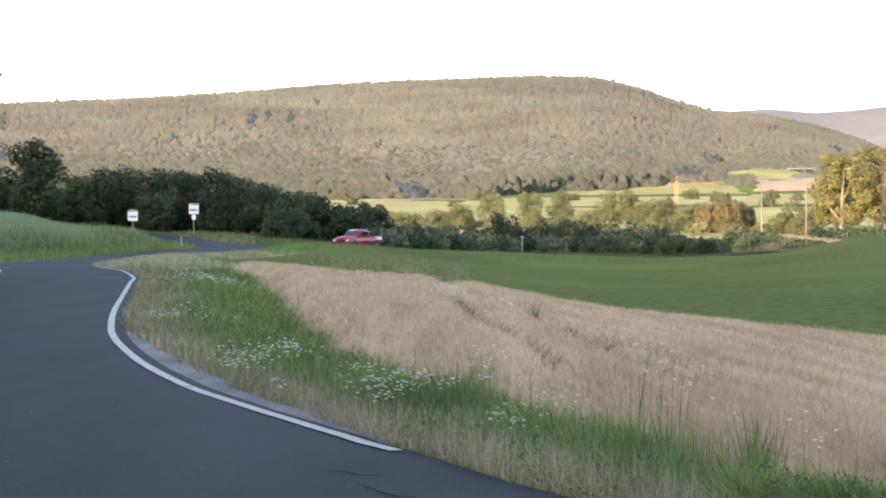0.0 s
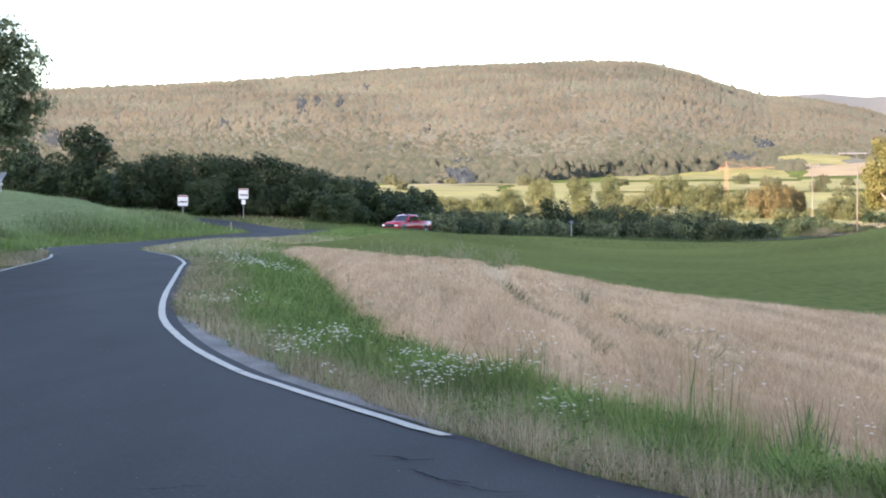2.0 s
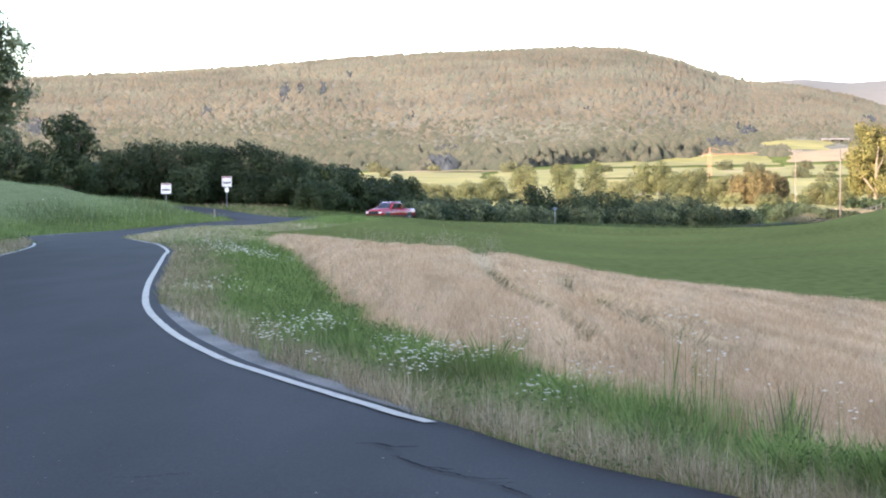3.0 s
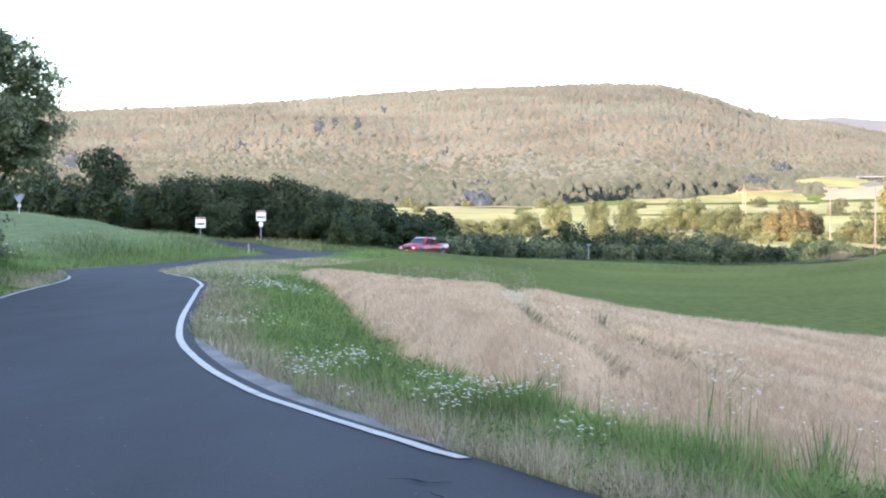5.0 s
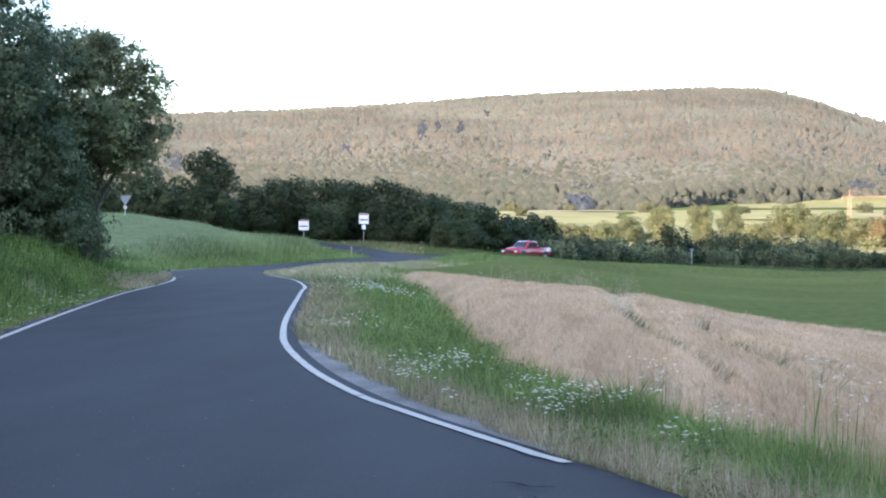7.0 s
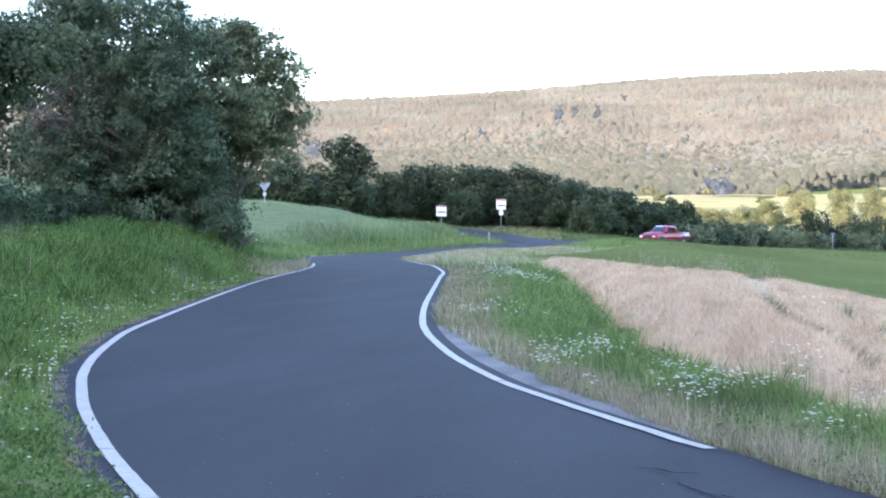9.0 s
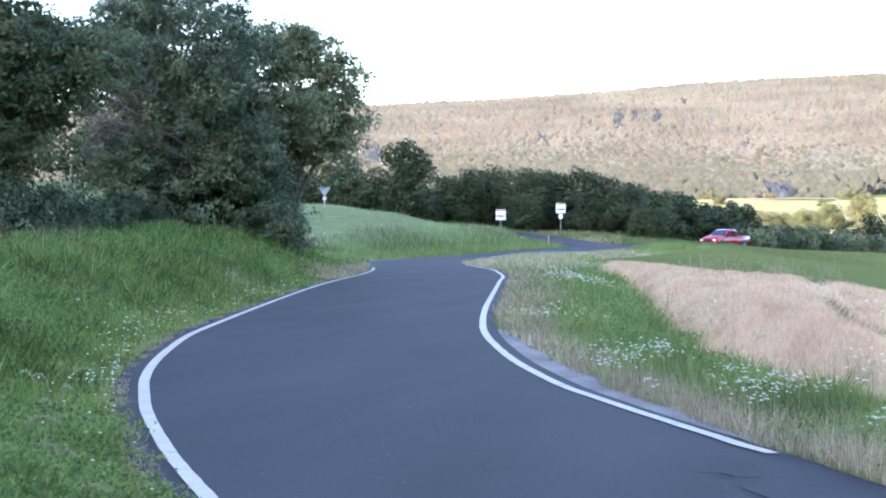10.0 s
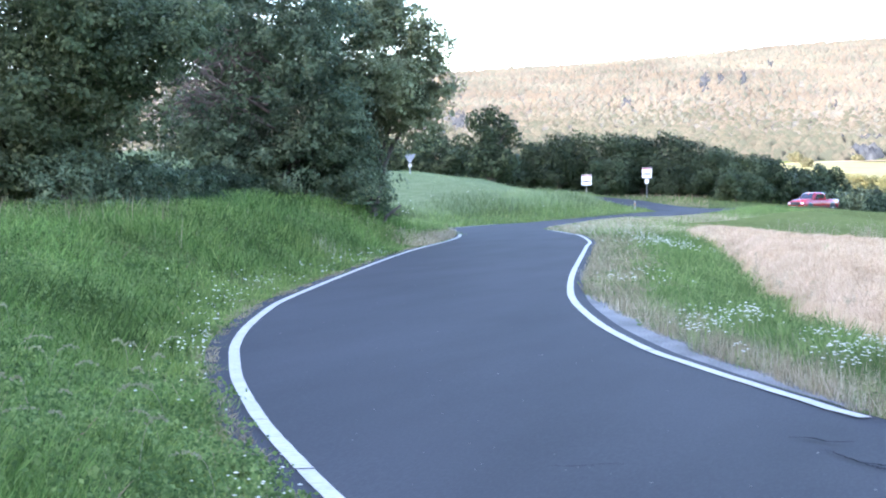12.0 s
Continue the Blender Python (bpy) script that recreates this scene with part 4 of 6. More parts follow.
# tall round-headed trees that stand in a row at the foot of the hill
ex, ey, es, el = [], [], [], []
p = 838.0
while p < 1168:
    for row in range(2):
        q = p + row * 13 + rng.uniform(-4, 4)
        x, y = col(q, float(wood_front(q)) + 11 + 11 * row)
        tallness, wide = rng.uniform(10, 14) * (0.75 if q < 880 else 1), rng.uniform(3.2, 4.6)
        for i in range(13):
            t = (i + 0.5) / 13
            a, out = i * 2.4 + rng.uniform(-0.4, 0.4), wide * math.sin(math.pi * (0.3 + 0.68 * t)) ** 0.8 * 0.72
            ex.append(x + math.cos(a) * out), ey.append(y + math.sin(a) * out)
            es.append(wide * rng.uniform(0.52, 0.72)), el.append(tallness * (0.04 + 0.8 * t) - wide * 0.3)
    p += rng.uniform(22, 33)
wood("wood_edge_trees", np.array(ex), np.array(ey), np.array(es), np.full(len(ex), 1.4), 0.0, M_FOREST_LOW, "tall round-headed broadleaved trees along the foot of the hill", 0.0, np.array(el), 0.38)

# ---- valley fields ----
def valley(name, p0, p1, d0, d1, mat, label, skew=0.0):
    wob = rng.uniform(0, 6, 4)
    P = np.array([[(lambda q: (q[0], q[1], float(land(*q)) + 0.35))(col(p0 + (p1 - p0) * u + 8 * math.sin(v * 5 + wob[0]) + 5 * math.sin(v * 13), d0 + (d1 - d0) * v + skew * u + 7 * math.sin(u * 6 + wob[1] + v) + 2 * math.sin(u * 17 + wob[2]))) for u in np.linspace(0, 1, 40)] for v in np.linspace(0, 1, 16)])
    return tagged(new(name, grid_mesh(name, P, mat)), label, "field", kind="structure")


M_PASTURE = ramp_mat("sunlit_pasture", [(0.155, 0.152, 0.040), (0.210, 0.194, 0.054), (0.27, 0.232, 0.074)], 0.05, rough=0.9, big=0.15, big_scale=0.02)
M_STUBBLE = ramp_mat("stubble", [(0.25, 0.188, 0.098), (0.305, 0.23, 0.125)], 0.05, rough=0.9, big=0.1, big_scale=0.03)
valley("meadow", 640, 1680, 350, 800, M_PASTURE, "sunlit rough meadow on the valley floor")
valley("pasture", 560, 800, 760, 945, M_PASTURE, "sunlit yellow-green pasture in the valley")
valley("stubble_field", 600, 830, 950, 985, M_STUBBLE, "pale stubble strip below the wood", 20)
valley("pasture", 820, 1330, 800, 1010, M_PASTURE, "sunlit yellow-green pasture in the valley", 40)
valley("pasture", 1000, 1310, 1070, 1250, M_PASTURE, "sunlit meadow below the wood edge", 30)
valley("stubble_field", 1225, 1320, 900, 950, M_STUBBLE, "pale straw-coloured stubble field", 80)
valley("pasture", 1325, 1480, 820, 1080, M_PASTURE, "sunlit yellow-green pasture in the valley", 40)
valley("stubble_field", 1330, 1500, 1150, 1275, M_STUBBLE, "pale straw-coloured field on the slope", 90)
valley("pasture", 1285, 1410, 1285, 1375, M_PASTURE, "green clearing on the slope", 30)


# ---- trees ----
def tree(name, x, y, height, radius, n, leaf, mat, label, base=0.12, bark=M_BARK, trunk_r=0.15, lumps=9, group="", gaps=0.0, shell=0.5, slim=1.0, seed=None, lean=(0, 0), lobe=1.0, follow=2.2):
    """Trunk and limbs, and a crown of leaf clumps in uneven lobes."""
    r = np.random.default_rng(seed if seed is not None else int(abs(x * 37 + y * 91)) % 100000)
    z0 = float(land(x, y)) - 0.12
    ob = thing(name, label, "tree" if "tree" in name or "poplar" in name else "bush", group, at=(x, y, z0))
    blobs = []
    cz0, cz1 = height * base, height
    for i in range(lumps):
        t = (i + 0.5) / lumps
        zz = cz0 + (cz1 - cz0) * (0.15 + 0.72 * t)
        spread = radius * math.sin(math.pi * min(0.95, 0.22 + 0.68 * t)) ** 0.8 * (0.62 if lobe == 1 else r.uniform(0.35, 0.86))
        a = i * 2.4 + r.uniform(-0.5, 0.5)
        q = radius * r.uniform(0.36, 0.55) * (1.12 - 0.4 * t) * lobe
        blobs.append((math.cos(a) * spread * slim + lean[0] * t, math.sin(a) * spread * slim + lean[1] * t, zz, q, q, q * r.uniform(0.75, 1.05) * (1.3 if slim < 1 else 1)))
    blobs.append((lean[0] * 0.5, lean[1] * 0.5, (cz0 + cz1) * 0.5, radius * 0.5 * slim, radius * 0.5 * slim, (cz1 - cz0) * 0.42))
    P, u = cloud(blobs, n, r, shell, gaps)
    bm = bmesh.new()
    limbs(bm, (0, 0, 0), [(b[0], b[1], b[2]) for b in blobs[::max(1, len(blobs) // 9)]], trunk_r, r)
    part("trunk", bm, bark, ob)
    part("crown", leaves("crown", P, np.full(len(P), leaf), mat, r, u, 0.3, 4.0 if lobe < 1 else follow, thin=True), mat, ob)
    return ob


def px_tree(name, px, d, top, radius, *a, **k):
    x, y = col(px, d)
    h = EYE + (400 - top) * d / FOCAL - float(land(x, y))
    return tree(name, x, y, h, radius, *a, **k)


# trees on the bank
def at_bank(px, d):
    """The plan place of a column of the last view."""
    return col(px - 802, d)


def lobed_tree(name, x, y, lobes, subs, per, leaf, spray, mat, label, trunk_r, seed, stems=1):
    """A near tree: lobes (x, y, z, r, rz) round its foot, boughs to each, sprays of leaves on them."""
    r = np.random.default_rng(seed)
    z0 = float(land(x, y)) - 0.12
    ob = thing(name, label, "tree" if "tree" in name else "bush", "bushes on the bank" if "bush" in name else "", at=(x, y, z0))
    B = [(a, b, c, q, q, w) for a, b, c, q, w in lobes]
    P, u = boughs(B, subs, per, spray, r)
    P[:, 2] = np.maximum(P[:, 2], 0.1)
    bm = bmesh.new()
    for s in range(stems):
        limbs(bm, (r.normal() * 0.25 * (stems > 1), r.normal() * 0.25 * (stems > 1), 0), [b[:3] for b in B[s::stems][:9]], trunk_r, r)
    part("trunk", bm, M_BARK, ob)
    part("crown", leaves("crown", P, np.full(len(P), leaf), mat, r, u, 0.35, 1.5), mat, ob)
    return ob


def lobes_in(r, n, height, base, radius, lean, q0, q1, squash=0.8, flat_foot=1.0):
    """Lobes spread over an egg-shaped crown, large below, small on top."""
    out = []
    for i in range(n):
        t = (i + 0.5) / n
        z = base + (height - base) * t
        w = radius * math.sin(math.pi * min(0.97, 0.2 + 0.74 * t)) ** 0.7 * (flat_foot if t < 0.25 else 1)
        a, q = i * 2.4 + r.uniform(-0.6, 0.6), r.uniform(q0, q1) * (1.1 - 0.35 * t)
        k = r.uniform(0.45, 1.0) * max(w - q * 0.6, 0.1)
        out.append((math.cos(a) * k + lean * t * t, math.sin(a) * k, min(z, height - q * squash), q, q * squash))
    return out


BT = "bank_tree"
M_LEAF3 = ramp_mat("olive_leaves", [(0.115, 0.14, 0.072), (0.195, 0.225, 0.11), (0.29, 0.295, 0.16)], 1.3, rough=0.55, island=0.22, through_light=0.3, spec=0.08, big=0.42, big_scale=0.9)
r = np.random.default_rng(31)
big = lobed_tree(BT, -19.0, 59.0, [b for b in lobes_in(r, 64, 8.7, 0.35, 3.8, 0.4, 0.8, 1.25) if not (b[0] > 1.9 and b[2] > 2.8) and not (b[0] < -1.7 and b[2] > 6.4) and not (b[0] > 0.6 and b[2] > 6.9) and not (b[0] < -0.7 and (b[1] < -0.4 or b[0] < -2.4) and 2.5 < b[2] < 5.1)] + [(-2.7, 0.2, 6.2, 1.0, 0.8), (-1.9, -0.8, 6.5, 1.0, 0.8), (-3.5, 0.6, 6.0, 0.8, 0.65), (-2.4, 0.8, 7.2, 1.0, 0.8), (-2.9, -0.3, 1.3, 1.0, 0.8), (-1.3, 1.7, 4.9, 0.8, 0.6), (-2.2, 1.8, 4.5, 0.7, 0.5), (-3.0, 0.5, 5.2, 0.8, 0.6), (-3.7, 0, 5.5, 0.75, 0.6), (-2.2, 1.2, 5.5, 0.8, 0.6), (-3.9, 0.6, 6.4, 0.8, 0.6), (-1.6, 2.0, 4.2, 0.9, 0.7), (-2.6, 2.2, 4.0, 0.9, 0.7), (-2.0, 2.4, 3.4, 0.8, 0.6), (-3.2, 2.0, 4.7, 0.8, 0.6)] + [(-3.2, 0.3, 2.2, 0.8, 0.65), (-3.2, 0.5, 3.0, 0.75, 0.6), (-3.0, 0.4, 3.9, 0.75, 0.6), (-3.1, 0.4, 4.7, 0.75, 0.6), (-1.4, 0.8, 2.8, 0.9, 0.7), (-1.6, 0.9, 3.6, 0.9, 0.7), (-1.2, 0.6, 4.4, 0.9, 0.7), (-2.2, 1.0, 3.0, 0.75, 0.6), (-2.0, 1.0, 4.3, 0.75, 0.6), (-2.1, 0.8, 2.1, 0.85, 0.7), (-0.5, 0.3, 3.2, 0.9, 0.7), (-2.6, 1.6, 2.4, 1.0, 0.8), (-1.0, 1.8, 2.6, 1.0, 0.8), (-0.4, 1.6, 3.8, 1.0, 0.8), (-1.0, 1.7, 5.0, 1.0, 0.8), (-2.5, 2.0, 5.4, 0.9, 0.7), (2.4, -0.6, 0.8, 1.0, 0.75), (1.0, -2.3, 5.2, 0.9, 0.7), (0.2, -2.5, 5.6, 0.8, 0.6), (1.7, -2.2, 5.7, 0.9, 0.7), (0.9, -2.0, 6.4, 0.9, 0.7)],
                 3000, 42, 0.118, 0.41, M_LEAF2, "broad dense deciduous tree with low hanging branches on the bank", 0.2, 11, 2)
lobed_tree(BT, -16.9, 62.3, lobes_in(r, 46, 7.4, 3.1, 2.6, 0.35, 0.6, 1.0) + [(-0.6, -0.5, 1.3, 0.9, 0.8), (-0.9, 0, 1.9, 0.8, 0.7), (1.9, -0.4, 3.9, 0.75, 0.6), (2.1, -0.3, 4.6, 0.7, 0.6), (-1.0, -1.2, 2.6, 0.8, 0.7), (-0.2, -1.4, 2.9, 0.7, 0.6)], 1400, 46, 0.115, 0.38, M_LEAF3, "rounded olive-green tree leaning over the road edge", 0.13, 21)
lobed_tree(BT, -19.5, 41.8, [b for b in lobes_in(r, 84, 8.2, 0.3, 3.2, 4.0, 0.7, 1.15, 0.8, 0.75) if not (b[0] > 2.2 and b[2] > 4.4)] + [(2.9, 0.1, 4.1, 0.7, 0.55), (3.5, 0.3, 4.3, 0.7, 0.55), (4.0, 0.5, 4.4, 0.65, 0.5), (2.3, 0.2, 4.6, 0.7, 0.6), (3.6, -0.6, 3.65, 0.6, 0.45), (4.2, -0.4, 3.75, 0.55, 0.45), (3.0, -0.8, 3.55, 0.6, 0.45)], 3700, 35, 0.114, 0.36, M_LEAF, "dark deciduous tree growing out of the bank", 0.18, 12, 2)
# bushes with M_HEDGE carry the big tree's shade in their darker leaf colour
for px, d, top, q, m in ((60, 44, 256, 1.5, M_LEAF2), (150, 46, 272, 1.2, M_LEAF2), (215, 48, 292, 0.9, M_LEAF), (285, 50, 297, 0.9, M_HEDGE), (340, 57, 290, 0.9, M_HEDGE), (400, 61, 262, 1.2, M_HEDGE), (475, 62, 255, 1.3, M_HEDGE), (545, 63, 255, 1.3, M_LEAF),
                        (600, 64.5, 262, 1.1, M_LEAF), (632, 66.5, 292, 0.8, M_LEAF), (652, 69, 325, 0.45, M_LEAF)):
    x, y = at_bank(px, d)
    h = EYE + (334 - top) * d / FOCAL - float(land(x, y)) + 0.1
    lobed_tree("bank_bush", x, y, lobes_in(r, 7, h, 0.15, q, 0, q * 0.4, q * 0.6), int(110 * q), 40, 0.1, 0.3, m, "low dark bush under the bank trees", 0.03, int(px))
# bare dead branches in the tree's flank
M_DEADWOOD = ramp_mat("dead_wood", [(0.07, 0.053, 0.042), (0.12, 0.096, 0.076), (0.18, 0.15, 0.122)], 6, rough=0.95)
r = np.random.default_rng(5)
for i in range(13):
    bm = bmesh.new()
    p = Vector((0.2 + r.uniform(-0.3, 0.3), -1.6, 2.4 + 0.24 * i))
    q = Vector((-3.0 + r.uniform(-0.8, 1.4), -3.3 + r.uniform(-0.5, 0.5), 4.0 + r.uniform(-1.6, 1.6)))
    mid = p.lerp(q, 0.55) + Vector((0, 0, r.uniform(0.1, 0.6)))
    tube(bm, [p, mid, q], [0.055, 0.036, 0.012], 6)
    for k in range(18):
        s = mid.lerp(q, r.uniform(-0.3, 1)) if r.uniform() < 0.7 else p.lerp(mid, r.uniform(0.4, 1))
        e = s + Vector((r.uniform(-0.8, 0.5), r.uniform(-0.4, 0.3), r.uniform(-0.9, 0.35)))
        tube(bm, [s, s.lerp(e, 0.5) + Vector((0, 0, 0.1)), e], [0.02, 0.014, 0.006], 4)
    part("dead_branch", bm, M_DEADWOOD, big, "bare brownish dead branch")

# broken branch at the skirt of the bushes
ob = thing("broken_branch", "dark broken branch sticking out at the foot of the bank bush", "branch", at=(-16.4, 61.9, float(land(-16.4, 61.9))))
bm = bmesh.new()
tube(bm, [(-0.1, 0, -0.1), (0.1, 0.0, 0.3), (0.3, 0.06, 0.46), (0.55, 0.12, 0.66)], [0.06, 0.055, 0.05, 0.035], 7)
tube(bm, [(0.28, 0.05, 0.44), (0.42, 0.02, 0.36), (0.56, 0.0, 0.4)], [0.03, 0.022, 0.01], 6)
part("branch_stem", bm, M_BARK, ob)

# hedge behind the road
for px, d, top, r, m in ((60, 200, 240, 3.6, M_HEDGE), (14, 212, 330, 3.0, M_HEDGE), (-75, 212, 318, 3.2, M_HEDGE), (-40, 210, 285, 3.6, M_HEDGE), (-140, 215, 300, 4.2, M_SHRUB)):
    px_tree("hedge_tree", px, d, top, r * 0.95, 4600, 0.38, m, "dark broadleaf tree at the end of the hedge", base=0.06, lumps=24, lobe=0.78, group="hedge behind the side road")
for px, d, top, r in ((140, 217, 315, 3.0), (185, 215, 300, 3.4), (235, 215, 296, 3.6), (295, 214, 298, 3.6), (335, 215, 302, 3.3), (380, 214, 296, 3.7), (430, 213, 312, 3.6), (470, 211, 330, 3.2),
                      (520, 204, 342, 3.0), (560, 206, 348, 3.0), (610, 210, 366, 2.6), (655, 215, 366, 2.4), (270, 212, 350, 3.0), (400, 211, 360, 3.0), (500, 202, 375, 2.6), (100, 215, 345, 3.0)):
    px_tree("hedge_bush", px, d, top - 9, r, 5200, 0.29, M_HEDGE, "dark green dense hedge shrub behind the road", base=0.0, lumps=18, lobe=0.85, trunk_r=0.08, group="hedge behind the side road")
r = np.random.default_rng(23)
for px in range(70, 680, 34):
    px_tree("hedge_bush", px + r.uniform(-8, 8), 219, r.uniform(376, 392), 2.6, 1300, 0.4, M_HEDGE, "low dark bush filling the foot of the hedge", base=0.0, lumps=9, trunk_r=0.05, group="hedge behind the side road")
for px, d, top, r in ((700, 219, 398, 2.2), (745, 226, 400, 2.4), (790, 232, 398, 2.4), (840, 237, 402, 2.4), (890, 243, 374, 2.8), (925, 246, 398, 2.6), (970, 250, 386, 2.6), (1010, 254, 382, 3.2),
                      (1050, 256, 398, 2.6), (1090, 260, 400, 2.6), (1130, 264, 392, 3.2), (1170, 266, 396, 2.8), (1215, 268, 418, 2.4), (1250, 270, 420, 2.2), (1330, 290, 415, 2.6), (1370, 296, 416, 2.2), (1396, 290, 423, 1.6), (1420, 286, 425, 1.5), (1446, 282, 425, 1.4)):
    px_tree("roadside_shrub", px, d, top, r, 3600, 0.28, M_HEDGE if px in (890, 925, 970, 1010, 1050) else M_SHRUB, "greyish green shrub in the roadside hedge", base=0.0, lumps=10, trunk_r=0.06, group="low hedge along the road")

r = np.random.default_rng(17)
for px in range(640, 1275, 26):
    d = float(np.interp(px, [640, 700, 800, 1000, 1270], [211, 216, 230, 250, 267])) - 3.0
    px_tree("roadside_shrub", px + r.uniform(-8, 8), d, r.uniform(408, 424), r.uniform(2.0, 2.8), 1500, 0.34, M_HEDGE if r.uniform() < 0.4 else M_SHRUB, "low dark green hedge shrub beside the road", base=0.0, lumps=8, trunk_r=0.05, group="low hedge along the road")

for px, d, top, q in ((1300, 305, 412, 2.2), (1345, 310, 408, 2.4), (1455, 338, 404, 2.0), (1478, 345, 402, 2.4), (1505, 342, 404, 2.2), (1530, 338, 400, 2.6), (1556, 335, 402, 2.4), (1590, 332, 400, 2.6)):
    px_tree("roadside_shrub", px, d, top, q, 1500, 0.36, M_HEDGE, "dark shaded shrub at the foot of tall trees" if px > 1400 else "dark low shrub beside the far road", base=0.0, lumps=8, trunk_r=0.05, group="low hedge along the road")

# sunlit trees in the valley
M_SUNTALL = ramp_mat("tall_tree_leaves", [(0.110, 0.112, 0.034), (0.160, 0.147, 0.046), (0.22, 0.188, 0.066)], 0.25, rough=0.8, island=0.3, through_light=0.3)
M_RUST = ramp_mat("rusty_leaves", [(0.115, 0.100, 0.042), (0.155, 0.122, 0.052), (0.205, 0.150, 0.068)], 0.2, rough=0.8, island=0.3, through_light=0.25)
VT = "valley_tree", "sunlit round tree in the valley meadows"
for px, d, top, r in ((600, 470, 378, 4.4), (640, 500, 372, 5), (675, 480, 376, 5), (705, 470, 374, 5), (655, 440, 386, 4), (690, 430, 388, 4), (770, 470, 372, 5), (815, 520, 358, 5), (868, 540, 338, 5.2), (940, 540, 338, 5.2), (992, 545, 332, 5.4), (1040, 470, 372, 4.5), (1080, 560, 333, 5), (1110, 560, 332, 5), (1150, 520, 350, 5),
                      (1180, 500, 345, 4.6), (1215, 480, 362, 4.6), (1390, 450, 372, 4.4), (1430, 430, 362, 4.2), (735, 480, 378, 4), (1300, 430, 396, 3.2), (1350, 430, 398, 3.2)):
    px_tree(VT[0], px, d, top, r * 0.9, 5400, 0.35, M_SUNNY, VT[1], base=0.0, lumps=11, group="trees in the valley", follow=4.0)
for px, d, top, q in ((1246, 460, 358, 3.0), (1262, 462, 352, 3.2), (1279, 458, 348, 3.2), (1296, 460, 350, 3.2), (1313, 464, 354, 3.0), (1326, 468, 362, 2.6)):
    px_tree("valley_tree", px, d, top, q, 3200, 0.36, M_RUST, "slender rusty-brown tree in the valley meadows", base=0.0, lumps=12, group="trees in the valley", slim=0.6, follow=4.0)
for px, d, top, r, lb in ((1480, 372, 260, 5.4, "tall sunlit tree with a pale forked trunk"), (1548, 360, 244, 6.0, "tall sunlit tree with dense foliage"), (1600, 350, 245, 5.5, "tall sunlit tree with dense foliage")):
    ob = px_tree("tall_tree", px, d, top, r, 9500, 0.46, M_SUNTALL, lb, base=0.08, bark=M_PALEBARK, trunk_r=0.2, lumps=26, gaps=0.15, lobe=0.75)
    if "forked" in lb:
        for pts, rad in (([(0.3, -2.6, 0), (0.2, -4.2, 4.0), (0.0, -5.0, 8.0), (0.5, -4.6, 12.0)], [0.34, 0.28, 0.2, 0.06]),
                         ([(0.2, -4.0, 3.4), (-1.4, -4.8, 5.2), (-3.6, -4.6, 8.0)], [0.22, 0.17, 0.06]),
                         ([(0.0, -4.9, 7.2), (1.0, -5.0, 9.0), (1.6, -4.6, 10.6)], [0.16, 0.11, 0.04])):
            bm = bmesh.new()
            tube(bm, pts, rad, 8)
            part("bough", bm, M_PALEBARK, ob, "pale sunlit bough")

# low golden scrub between the valley trees
r = np.random.default_rng(19)
for i in range(36):
    x, y = col(r.uniform(720, 1440), r.uniform(390, 560))
    tree("valley_bush", x, y, r.uniform(1.5, 3.2), r.uniform(2.4, 4.2), 700, 0.5, M_SUNNY, "low golden-green bush in the valley meadows", base=0.0, lumps=7, trunk_r=0.05, group="bushes in the valley")

# hedgerow trees far down the valley
M_HEDGEROW = ramp_mat("hedgerow_leaves", [(0.085, 0.095, 0.05), (0.11, 0.115, 0.06), (0.14, 0.135, 0.075)], 0.12, rough=0.9, island=0.3, through_light=0.3, obj=0.15)
r = np.random.default_rng(9)
for i in range(16):
    px, d = r.uniform(600, 1470), r.uniform(720, 1000)
    x, y = col(px, d)
    tree("hedgerow_tree", x, y, r.uniform(3, 6), r.uniform(3, 5), 1100, 0.7, M_HEDGEROW, "small sunlit hedgerow tree far down the valley", base=0.0, lumps=7, group="hedgerow trees")

# ---- small plants ----


def flowers(x, y, sx, sy, n, h0, h1, r, label):
    fx, fy = rng.normal(x, sx, n), rng.normal(y, sy, n)
    fx = np.where(fx < (left_x(fy) + right_x(fy)) / 2, np.minimum(fx, left_x(fy) - 0.3), np.maximum(fx, right_x(fy) + 0.45))
    P = on_land(fx, fy, 0)
    h = rng.uniform(h0, h1, n)
    ob = thing("flower_patch", label, "flowers", "white roadside flowers", "stuff")
    stems = blades("stems", P, h, np.full(n, 0.004 + 0.0001 * y), rng.uniform(0, 0.15, n), M_GRASS, rng)
    part("stems", stems, M_GRASS, ob)
    part("blossoms", heads("blossoms", P + np.stack([np.zeros(n), np.zeros(n), h * 0.98], 1), r * rng.uniform(0.7, 1.75, n), M_PETAL), M_PETAL, ob, "white daisy-like blossoms")


